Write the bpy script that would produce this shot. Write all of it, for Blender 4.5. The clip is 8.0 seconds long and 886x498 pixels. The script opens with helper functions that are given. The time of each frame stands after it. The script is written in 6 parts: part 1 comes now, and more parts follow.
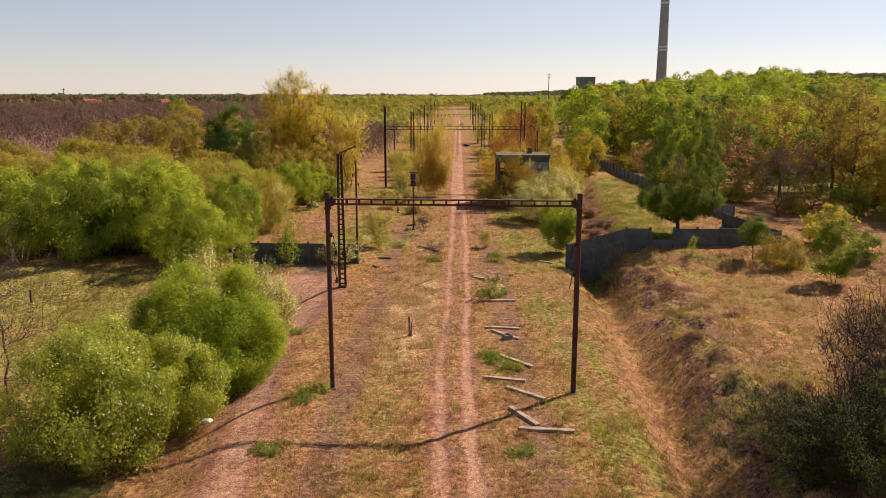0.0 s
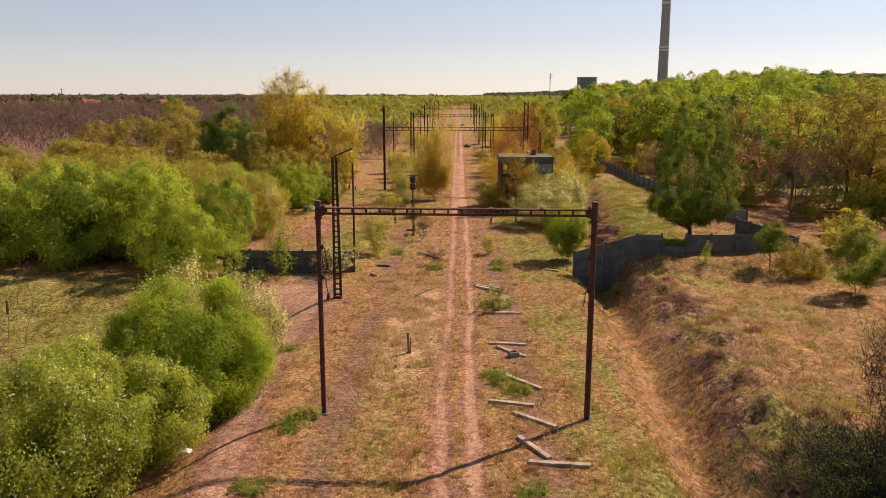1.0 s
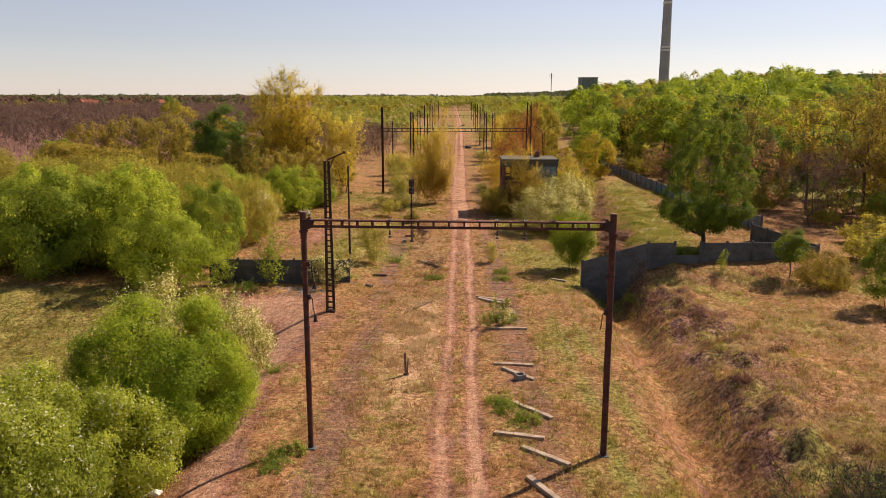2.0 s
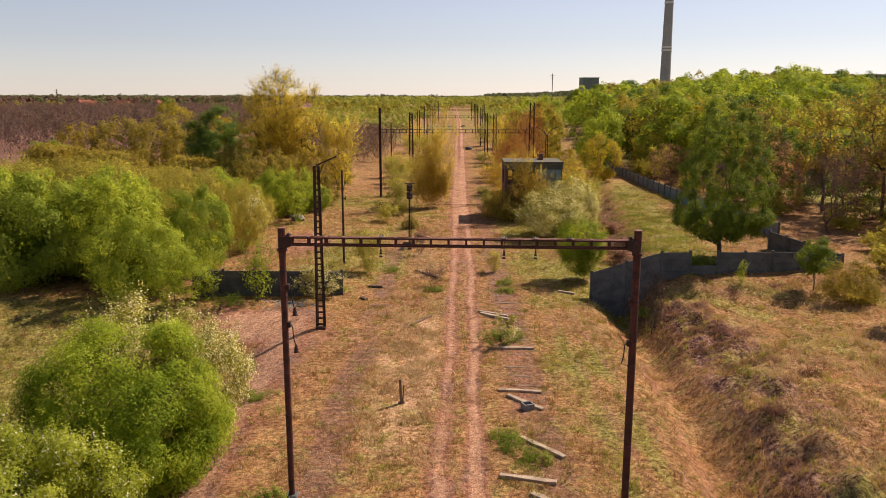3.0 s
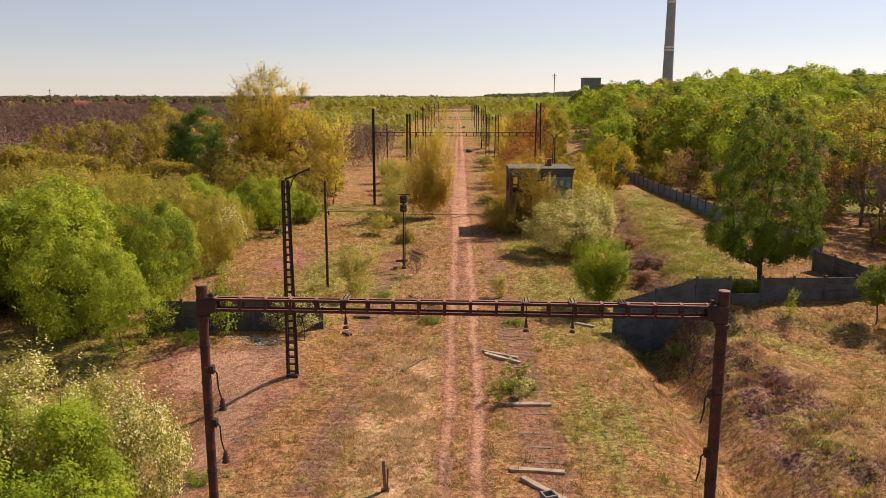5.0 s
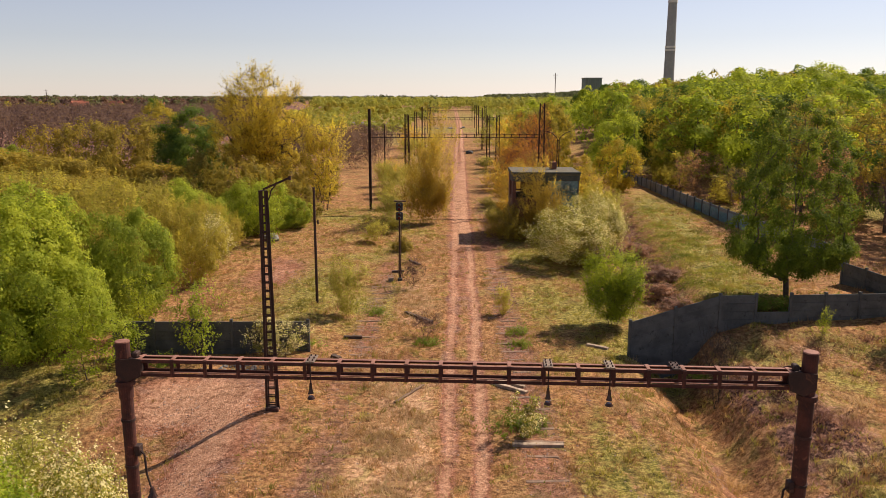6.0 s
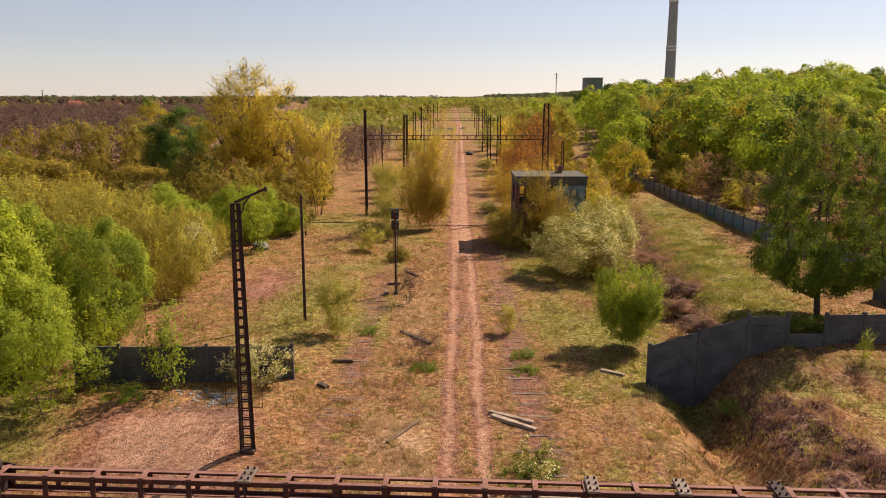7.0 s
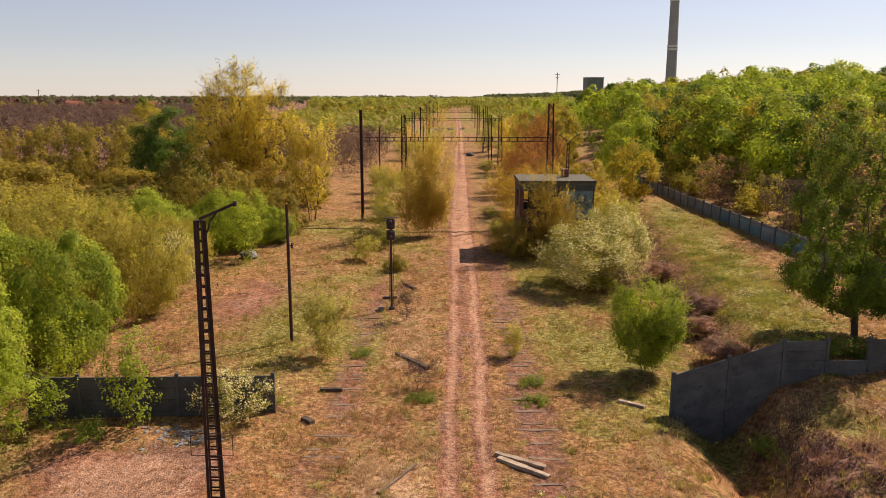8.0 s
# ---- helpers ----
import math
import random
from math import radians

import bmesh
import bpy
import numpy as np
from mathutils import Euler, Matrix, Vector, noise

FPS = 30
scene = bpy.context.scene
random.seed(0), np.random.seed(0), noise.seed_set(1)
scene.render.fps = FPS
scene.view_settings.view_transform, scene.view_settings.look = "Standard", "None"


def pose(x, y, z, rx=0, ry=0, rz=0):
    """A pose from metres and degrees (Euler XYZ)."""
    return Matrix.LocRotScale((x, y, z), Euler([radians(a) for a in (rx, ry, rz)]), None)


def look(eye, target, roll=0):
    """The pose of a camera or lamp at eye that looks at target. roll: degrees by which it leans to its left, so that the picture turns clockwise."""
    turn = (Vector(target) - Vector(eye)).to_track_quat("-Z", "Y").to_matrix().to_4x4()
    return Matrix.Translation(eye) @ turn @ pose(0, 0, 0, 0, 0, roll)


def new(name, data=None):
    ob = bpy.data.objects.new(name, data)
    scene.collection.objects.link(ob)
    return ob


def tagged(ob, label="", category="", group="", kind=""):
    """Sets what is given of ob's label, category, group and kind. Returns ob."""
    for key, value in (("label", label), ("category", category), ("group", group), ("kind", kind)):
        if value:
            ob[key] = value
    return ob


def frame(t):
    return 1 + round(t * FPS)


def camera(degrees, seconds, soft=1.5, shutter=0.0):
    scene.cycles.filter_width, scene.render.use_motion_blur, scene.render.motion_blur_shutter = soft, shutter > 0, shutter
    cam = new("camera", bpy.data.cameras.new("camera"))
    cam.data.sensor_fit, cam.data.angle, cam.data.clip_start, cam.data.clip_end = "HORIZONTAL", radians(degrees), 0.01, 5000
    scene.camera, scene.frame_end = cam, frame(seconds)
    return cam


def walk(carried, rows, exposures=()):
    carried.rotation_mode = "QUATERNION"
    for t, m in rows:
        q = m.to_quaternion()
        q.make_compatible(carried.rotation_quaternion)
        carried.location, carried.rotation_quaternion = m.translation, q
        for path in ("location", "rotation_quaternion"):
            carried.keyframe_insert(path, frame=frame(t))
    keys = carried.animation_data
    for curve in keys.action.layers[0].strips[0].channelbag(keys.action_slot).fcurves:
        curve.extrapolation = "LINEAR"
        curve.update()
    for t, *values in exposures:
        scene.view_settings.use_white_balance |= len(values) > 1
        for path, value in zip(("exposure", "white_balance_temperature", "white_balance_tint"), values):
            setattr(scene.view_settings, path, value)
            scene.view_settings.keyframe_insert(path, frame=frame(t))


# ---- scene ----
cam = camera(59.3, 8.0, 0.6)
PATH = [
    (0, (-0.115, -0.963, 14.583), (-0.294, 18.646, 10.642), 0.05),
    (0.5, (-0.167, 0.645, 14.548), (-0.350, 20.255, 10.611), 0.05),
    (1, (-0.203, 2.347, 14.514), (-0.390, 21.958, 10.582), 0.05),
    (1.5, (-0.226, 4.135, 14.481), (-0.416, 23.748, 10.553), 0.05),
    (2, (-0.237, 6.002, 14.450), (-0.430, 25.615, 10.526), 0.05),
    (2.5, (-0.238, 7.940, 14.419), (-0.434, 27.554, 10.500), 0.05),
    (3, (-0.232, 9.939, 14.389), (-0.429, 29.554, 10.475), 0.05),
    (3.5, (-0.220, 11.992, 14.361), (-0.418, 31.608, 10.451), 0.04),
    (4, (-0.204, 14.090, 14.334), (-0.403, 33.706, 10.428), 0.04),
    (4.5, (-0.186, 16.224, 14.307), (-0.385, 35.841, 10.406), 0.04),
    (5, (-0.168, 18.385, 14.282), (-0.366, 38.002, 10.384), 0.04),
    (5.5, (-0.151, 20.563, 14.259), (-0.348, 40.181, 10.363), 0.04),
    (6, (-0.138, 22.748, 14.236), (-0.333, 42.367, 10.342), 0.04),
    (6.5, (-0.130, 24.932, 14.214), (-0.323, 44.552, 10.321), 0.04),
    (7, (-0.130, 27.104, 14.193), (-0.320, 46.724, 10.301), 0.04),
    (7.5, (-0.138, 29.253, 14.174), (-0.326, 48.873, 10.281), 0.04),
    (8, (-0.158, 31.369, 14.156), (-0.342, 50.990, 10.261), 0.03),
]
walk(cam, [(t, look(eye, target, roll)) for t, eye, target, roll in PATH], [(0.0, 0.46, 6500, 18), (8.0, 0.46, 6500, 18)])

# ---- world, sun, exposure ----
SUN_AZ, SUN_EL = 38.0, 44.0          # degrees: anticlockwise from +x, above the horizon
world = bpy.data.worlds.new("world")
scene.world = world
world.use_nodes = True
wn = world.node_tree
sky = wn.nodes.new("ShaderNodeTexSky")
sky.sky_type, sky.sun_disc = "NISHITA", False
sky.sun_elevation, sky.sun_rotation = radians(SUN_EL), radians(90 - SUN_AZ)
sky.air_density, sky.dust_density, sky.ozone_density = 0.95, 0.1, 1.2
hue = wn.nodes.new("ShaderNodeHueSaturation")
hue.inputs["Saturation"].default_value = 0.62
wn.links.new(sky.outputs[0], hue.inputs["Color"])
sky_tint = wn.nodes.new("ShaderNodeMix")
sky_tint.data_type, sky_tint.blend_type = "RGBA", "MULTIPLY"
sky_tint.inputs[0].default_value, sky_tint.inputs[7].default_value = 1.0, (1.0, 0.98, 1.015, 1)
wn.links.new(hue.outputs[0], sky_tint.inputs[6])
wn.links.new(sky_tint.outputs[2], wn.nodes["Background"].inputs[0])
wn.nodes["Background"].inputs[1].default_value = 0.070
sun = new("sun", bpy.data.lights.new("sun", "SUN"))
sun.data.energy, sun.data.angle, sun.data.color = 5.0, radians(0.53), (1.0, 0.87, 0.68)
sd = Vector((math.cos(radians(SUN_AZ)) * math.cos(radians(SUN_EL)), math.sin(radians(SUN_AZ)) * math.cos(radians(SUN_EL)), math.sin(radians(SUN_EL))))
sun.matrix_world = look((60 * sd.x, 60 + 60 * sd.y, 60 * sd.z), (0, 60, 0))


# ---- materials ----
class Nodes:
    """Short forms for building a node tree."""
    def __init__(self, name):
        self.m = bpy.data.materials.new(name)
        self.m.use_nodes = True
        self.t = self.m.node_tree
        self.p = self.t.nodes["Principled BSDF"]
        self.out = self.t.nodes["Material Output"]

    def add(self, kind, ins=(), **props):
        n = self.t.nodes.new(kind)
        for k, v in props.items():
            setattr(n, k, v)
        for k, v in dict(ins).items():
            self.put(n.inputs[k], v)
        return n

    def put(self, sock, v):
        if isinstance(v, bpy.types.NodeSocket):
            self.t.links.new(v, sock)
        else:
            sock.default_value = v

    def noise(self, scale, detail=4.0, rough=0.6, vec=None, dist=0.0):
        vec = vec or self.add("ShaderNodeTexCoord").outputs["Object"]
        return self.add("ShaderNodeTexNoise", {"Vector": vec, "Scale": scale, "Detail": detail, "Roughness": rough, "Distortion": dist}).outputs["Fac"]

    def ramp(self, fac, *stops):
        n = self.add("ShaderNodeValToRGB", {"Fac": fac})
        e = n.color_ramp.elements
        while len(e) < len(stops):
            e.new(0.5)
        for el, (pos, col) in zip(e, stops):
            el.position, el.color = pos, (*col, 1) if len(col) == 3 else col
        return n.outputs["Color"]

    def step(self, fac, a, b):
        return self.add("ShaderNodeMapRange", {"Value": fac, "From Min": a, "From Max": b}, interpolation_type="SMOOTHSTEP").outputs["Result"]

    def mix(self, fac, a, b, kind="MIX"):
        n = self.add("ShaderNodeMix", data_type="RGBA", blend_type=kind)
        self.put(n.inputs[0], fac)
        for s, v in ((n.inputs[6], a), (n.inputs[7], b)):
            self.put(s, (*v, 1) if isinstance(v, tuple) and len(v) == 3 else v)
        return n.outputs[2]

    def math(self, op, a, b=0.0):
        n = self.add("ShaderNodeMath", operation=op)
        self.put(n.inputs[0], a), self.put(n.inputs[1], b)
        return n.outputs[0]

    def bump(self, height, strength=0.4, distance=0.02):
        self.put(self.p.inputs["Normal"], self.add("ShaderNodeBump", {"Height": height, "Strength": strength, "Distance": distance}).outputs[0])

    def finish(self, colour, rough=0.85, metal=0.0, spec=0.3):
        self.put(self.p.inputs["Base Color"], colour)
        self.put(self.p.inputs["Roughness"], rough)
        self.put(self.p.inputs["Metallic"], metal)
        self.put(self.p.inputs["Specular IOR Level"], spec)
        return self.m


def surface(name, a, b, c=None, scale=3.0, fine=40.0, rough=0.85, metal=0.0, bump=0.3, dist=0.01, tint=0.12):
    """A weathered surface: two tones in large patches, a third in spots, fine grain, and a little change from piece to piece."""
    n = Nodes(name)
    big, small = n.noise(scale, 5, 0.65), n.noise(fine, 3, 0.6)
    col = n.mix(n.step(big, 0.35, 0.68), a, b)
    if c:
        col = n.mix(n.step(n.noise(scale * 2.7, 6, 0.7, dist=0.6), 0.56, 0.72), col, c)
    grain = n.ramp(small, (0.25, (1 - tint * 1.6,) * 3), (0.75, (1 + tint * 1.2,) * 3))
    col = n.mix(1.0, col, grain, "MULTIPLY")
    rnd = n.add("ShaderNodeObjectInfo").outputs["Random"]
    col = n.mix(1.0, col, n.ramp(rnd, (0, (1 - tint,) * 3), (1, (1 + tint,) * 3)), "MULTIPLY")
    n.bump(n.math("ADD", n.math("MULTIPLY", big, 1.0), n.math("MULTIPLY", small, 0.4)), bump, dist)
    return n.finish(col, rough, metal)


def leaf_material(name, a, b, c, pale=0.0, pale_colour=(0.75, 0.75, 0.6), glow=0.5):
    """Leaves: three greens shared out leaf by leaf and in patches, light passing through the blade; a share of pale blossoms."""
    n = Nodes(name)
    rnd = n.add("ShaderNodeNewGeometry").outputs["Random Per Island"]
    patch = n.noise(0.55, 3, 0.6)
    mixv = n.math("ADD", n.math("MULTIPLY", rnd, 0.32), n.math("MULTIPLY", n.step(patch, 0.3, 0.7), 0.68))
    col = n.ramp(mixv, (0.1, a), (0.5, b), (0.92, c))
    thing = n.add("ShaderNodeObjectInfo").outputs["Random"]
    col = n.mix(1.0, col, n.ramp(thing, (0, (0.82, 0.84, 0.85)), (0.5, (1.0, 1.0, 0.95)), (1, (1.18, 1.12, 0.9))), "MULTIPLY")
    if pale:
        other = n.add("ShaderNodeTexWhiteNoise", {"W": n.math("MULTIPLY", rnd, 917.0)}, noise_dimensions="1D").outputs["Value"]
        lim = n.math("MULTIPLY", n.step(n.noise(0.8, 2, 0.5), 0.32, 0.6), pale)
        col = n.mix(n.math("LESS_THAN", other, lim), col, pale_colour)
    n.finish(col, 0.7, 0.0, 0.12)
    tr = n.add("ShaderNodeBsdfTranslucent", {"Color": n.mix(1.0, col, (1.3, 1.24, 0.9), "MULTIPLY")})
    mx = n.add("ShaderNodeMixShader", {"Fac": glow})
    n.t.links.new(n.p.outputs[0], mx.inputs[1]), n.t.links.new(tr.outputs[0], mx.inputs[2])
    n.t.links.new(mx.outputs[0], n.out.inputs[0])
    return n.m


# Gantry sides darkened, flanges and battens paled: shade and sun in the rust.
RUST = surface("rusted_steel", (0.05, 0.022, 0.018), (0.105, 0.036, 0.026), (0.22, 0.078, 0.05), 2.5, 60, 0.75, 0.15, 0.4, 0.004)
RUST_PALE_SUNLIT = surface("pale_sunlit_rust", (0.30, 0.15, 0.11), (0.22, 0.10, 0.07), (0.36, 0.22, 0.17), 4.0, 60, 0.8, 0.05, 0.3, 0.004)
RUST_DARK = surface("dark_rusted_steel", (0.04, 0.026, 0.022), (0.075, 0.036, 0.028), (0.13, 0.055, 0.035), 2.0, 50, 0.75, 0.15, 0.4, 0.004)
INSULATOR = surface("brown_porcelain", (0.05, 0.025, 0.018), (0.07, 0.03, 0.02), None, 6, 60, 0.25, 0.0, 0.1)
PALE_STEEL = surface("pale_galvanised_plate", (0.26, 0.21, 0.16), (0.17, 0.12, 0.09), (0.25, 0.11, 0.06), 8, 70, 0.6, 0.2, 0.2)
CONCRETE = surface("weathered_concrete", (0.125, 0.13, 0.125), (0.08, 0.084, 0.082), (0.04, 0.042, 0.04), 1.1, 45, 0.92, 0, 0.5, 0.012)
CONCRETE_PALE = surface("pale_fence_concrete", (0.20, 0.205, 0.205), (0.14, 0.145, 0.15), (0.09, 0.092, 0.09), 1.1, 45, 0.92, 0, 0.5, 0.012)
CONCRETE_DARK = surface("dark_stained_concrete", (0.10, 0.10, 0.095), (0.062, 0.064, 0.062), (0.035, 0.036, 0.034), 1.0, 40, 0.92, 0, 0.5, 0.012)
OLD_WOOD = surface("grey_weathered_sleeper_wood", (0.44, 0.345, 0.25), (0.28, 0.2, 0.14), (0.12, 0.08, 0.06), 3.0, 35, 0.9, 0, 0.6, 0.01)
SUNK_WOOD = surface("brown_rotten_wood", (0.25, 0.17, 0.12), (0.17, 0.11, 0.075), (0.10, 0.065, 0.045), 3.0, 35, 0.9, 0, 0.6, 0.01)
DARK_WOOD = surface("dark_tarred_wood", (0.07, 0.05, 0.04), (0.11, 0.075, 0.055), (0.19, 0.14, 0.10), 3.0, 35, 0.9, 0, 0.6, 0.01)
BARK = surface("grey_brown_bark", (0.12, 0.09, 0.065), (0.075, 0.055, 0.042), None, 4.0, 30, 0.95, 0, 0.7, 0.02)
BARK_PALE = surface("pale_twig_bark", (0.23, 0.17, 0.12), (0.16, 0.11, 0.08), None, 4.0, 30, 0.95, 0, 0.5, 0.02)
BARK_RED = surface("reddish_twig_bark", (0.17, 0.095, 0.075), (0.115, 0.07, 0.06), None, 4.0, 30, 0.95, 0, 0.5, 0.02)
BARK_MAUVE = surface("mauve_twig_bark", (0.16, 0.10, 0.085), (0.13, 0.083, 0.07), None, 4.0, 30, 0.95, 0, 0.5, 0.02)
BARK_YELLOW = surface("yellow_willow_bark", (0.46, 0.33, 0.09), (0.34, 0.24, 0.07), None, 4.0, 30, 0.95, 0, 0.5, 0.02)
BRICK = surface("sooty_red_brick", (0.19, 0.085, 0.06), (0.12, 0.06, 0.045), (0.07, 0.05, 0.045), 1.6, 30, 0.92, 0, 0.5, 0.012)
BLACK = surface("flat_black_paint", (0.025, 0.025, 0.028), (0.045, 0.04, 0.04), None, 3, 50, 0.6, 0, 0.1)
LENS = surface("dull_red_lens", (0.12, 0.02, 0.015), (0.09, 0.015, 0.012), None, 8, 60, 0.15, 0, 0.05)
WHITE_TRASH = surface("dirty_white_plastic", (0.78, 0.77, 0.74), (0.66, 0.65, 0.62), None, 3, 40, 0.5, 0, 0.2)
RUBBLE = surface("grey_rubble", (0.25, 0.24, 0.225), (0.17, 0.162, 0.155), (0.14, 0.13, 0.12), 2.0, 30, 0.9, 0, 0.6, 0.02)
PEBBLE = surface("pinkish_grey_stone", (0.40, 0.29, 0.235), (0.27, 0.175, 0.135), (0.15, 0.10, 0.08), 1.5, 30, 0.9, 0, 0.3, 0.01)
ROOF_RED = surface("red_roof_tile", (0.36, 0.12, 0.07), (0.28, 0.10, 0.06), None, 1.0, 8, 0.9)
PLASTER = surface("pale_house_plaster", (0.62, 0.57, 0.48), (0.52, 0.48, 0.42), None, 0.8, 8, 0.9)
SHEET_GREEN = surface("dark_green_sheet_cladding", (0.15, 0.19, 0.18), (0.18, 0.22, 0.205), None, 0.2, 4, 0.6)
# Shaft grey lifted somewhat so its colour carries the distance haze.
CHIMNEY = surface("hazed_chimney_concrete", (0.25, 0.25, 0.26), (0.30, 0.30, 0.305), None, 0.08, 1.5, 0.95)
CHIMNEY_PALE = surface("whitened_chimney_band", (0.62, 0.60, 0.58), (0.54, 0.52, 0.50), None, 0.15, 1.5, 0.95)
HUT_WALL = surface("stained_dark_hut_wall", (0.10, 0.105, 0.095), (0.065, 0.075, 0.07), (0.04, 0.05, 0.045), 1.2, 40, 0.95, 0, 0.5, 0.012)
MOSSY = surface("mossy_concrete", (0.13, 0.115, 0.085), (0.085, 0.08, 0.055), (0.18, 0.155, 0.125), 1.4, 30, 0.95, 0, 0.6, 0.02)
PAINT_BLUE = surface("pale_blue_spray_paint", (0.11, 0.21, 0.235), (0.075, 0.145, 0.165), None, 3, 40, 0.7)
PAINT_PALE = surface("pale_grey_blue_spray_paint", (0.20, 0.25, 0.26), (0.13, 0.18, 0.19), (0.07, 0.10, 0.11), 2.5, 40, 0.7)
PAINT_TEAL = surface("faded_teal_spray_paint", (0.17, 0.27, 0.285), (0.115, 0.195, 0.21), (0.06, 0.10, 0.11), 2.5, 40, 0.8)
PAINT_WHITE = surface("white_spray_paint", (0.70, 0.72, 0.72), (0.55, 0.58, 0.60), None, 3, 40, 0.7)
PAINT_DARK = surface("dark_spray_paint", (0.04, 0.05, 0.06), (0.06, 0.08, 0.09), None, 3, 40, 0.7)

BARK_BLACK = surface("near_black_bark", (0.055, 0.043, 0.034), (0.035, 0.028, 0.023), None, 4.0, 30, 0.95, 0, 0.5, 0.02)
LEAF_GREEN = leaf_material("fresh_green_leaves", (0.205, 0.265, 0.032), (0.32, 0.38, 0.048), (0.47, 0.515, 0.08), glow=0.6)
LEAF_BUSH = leaf_material("mid_green_leaves", (0.145, 0.215, 0.02), (0.265, 0.345, 0.031), (0.43, 0.48, 0.062), glow=0.58)
LEAF_DEEP = leaf_material("deep_green_leaves", (0.095, 0.14, 0.017), (0.16, 0.215, 0.025), (0.27, 0.32, 0.042), glow=0.5)
LEAF_OLIVE = leaf_material("olive_yellow_leaves", (0.265, 0.235, 0.04), (0.38, 0.33, 0.058), (0.505, 0.445, 0.088), glow=0.6)
LEAF_GOLD = leaf_material("golden_young_leaves", (0.50, 0.39, 0.05), (0.64, 0.51, 0.068), (0.76, 0.63, 0.11), glow=0.72)
LEAF_ORANGE = leaf_material("orange_young_leaves", (0.58, 0.24, 0.035), (0.68, 0.31, 0.048), (0.75, 0.41, 0.07), glow=0.65)
LEAF_PALE = leaf_material("pale_wispy_leaves", (0.29, 0.29, 0.06), (0.40, 0.385, 0.085), (0.51, 0.48, 0.13), glow=0.6)
LEAF_STRAW = leaf_material("straw_gold_leaves", (0.43, 0.31, 0.05), (0.55, 0.405, 0.07), (0.66, 0.50, 0.10), glow=0.65)
LEAF_DULL = leaf_material("dull_olive_leaves", (0.19, 0.155, 0.032), (0.295, 0.235, 0.044), (0.41, 0.335, 0.062), glow=0.52)
LEAF_LIME = leaf_material("lime_green_leaves", (0.22, 0.275, 0.02), (0.31, 0.375, 0.036), (0.42, 0.47, 0.08), glow=0.58)
LEAF_BLOSSOM = leaf_material("leaves_with_white_blossom", (0.22, 0.235, 0.032), (0.34, 0.335, 0.058), (0.48, 0.45, 0.10), 0.62, (0.83, 0.76, 0.44), glow=0.5)
LEAF_FEW = leaf_material("green_leaves_with_some_blossom", (0.265, 0.305, 0.035), (0.40, 0.44, 0.055), (0.56, 0.58, 0.10), 0.07, (0.78, 0.76, 0.58), glow=0.6)
LEAF_BRONZE = leaf_material("bronze_red_young_leaves", (0.25, 0.135, 0.07), (0.35, 0.20, 0.10), (0.45, 0.275, 0.14), glow=0.55)
LEAF_EDGE = leaf_material("bronze_olive_leaves", (0.22, 0.168, 0.036), (0.34, 0.262, 0.05), (0.48, 0.38, 0.075), glow=0.6)
LEAF_WOOD = leaf_material("woodland_green_leaves", (0.175, 0.24, 0.022), (0.27, 0.34, 0.032), (0.38, 0.44, 0.054), glow=0.54)
LEAF_WOOD_LIME = leaf_material("woodland_lime_leaves", (0.25, 0.31, 0.022), (0.36, 0.42, 0.035), (0.47, 0.515, 0.065), glow=0.55)
LEAF_WOOD_DEEP = leaf_material("woodland_deep_leaves", (0.075, 0.13, 0.024), (0.125, 0.19, 0.032), (0.19, 0.26, 0.048), glow=0.45)
LEAF_WOOD_OLIVE = leaf_material("woodland_olive_leaves", (0.25, 0.21, 0.028), (0.36, 0.30, 0.038), (0.47, 0.39, 0.056), glow=0.54)
# Greyed and muted to put distance haze into the leaf colour.
LEAF_FAR = leaf_material("hazed_grey_green_leaves", (0.10, 0.115, 0.065), (0.135, 0.148, 0.078), (0.18, 0.185, 0.09), glow=0.3)
LEAF_BIRCH = leaf_material("pale_birch_leaves", (0.25, 0.265, 0.05), (0.34, 0.345, 0.065), (0.43, 0.415, 0.09), glow=0.35)
LEAF_BROWN = leaf_material("brown_buds", (0.135, 0.085, 0.072), (0.162, 0.104, 0.087), (0.195, 0.13, 0.105), glow=0.5)
LEAF_WEED = leaf_material("fresh_weed_leaves", (0.12, 0.19, 0.025), (0.19, 0.265, 0.035), (0.29, 0.36, 0.06), glow=0.5)
GRASS_PALE = leaf_material("bleached_straw", (0.46, 0.30, 0.165), (0.58, 0.41, 0.24), (0.7, 0.52, 0.33), glow=0.4)
GRASS_DRY = leaf_material("dry_straw_grass", (0.25, 0.138, 0.062), (0.385, 0.23, 0.11), (0.5, 0.325, 0.17), glow=0.5)
GRASS_LUSH = leaf_material("lush_green_grass", (0.10, 0.125, 0.022), (0.17, 0.195, 0.036), (0.27, 0.285, 0.062), glow=0.5)
GRASS_GREEN = leaf_material("green_yellow_grass", (0.155, 0.145, 0.03), (0.275, 0.245, 0.058), (0.40, 0.34, 0.10), glow=0.5)
WEED_RED = leaf_material("reddish_dead_weeds", (0.23, 0.125, 0.09), (0.38, 0.22, 0.16), (0.55, 0.35, 0.25), glow=0.45)
WEED_DEAD = leaf_material("dead_brown_weeds", (0.085, 0.042, 0.038), (0.215, 0.112, 0.092), (0.40, 0.235, 0.18), glow=0.35)


# ---- building helpers ----
def mesh_from(name, verts, faces, mat):
    me = bpy.data.meshes.new(name)
    me.from_pydata([tuple(v) for v in verts], [], [tuple(f) for f in faces])
    me.materials.append(mat)
    return me


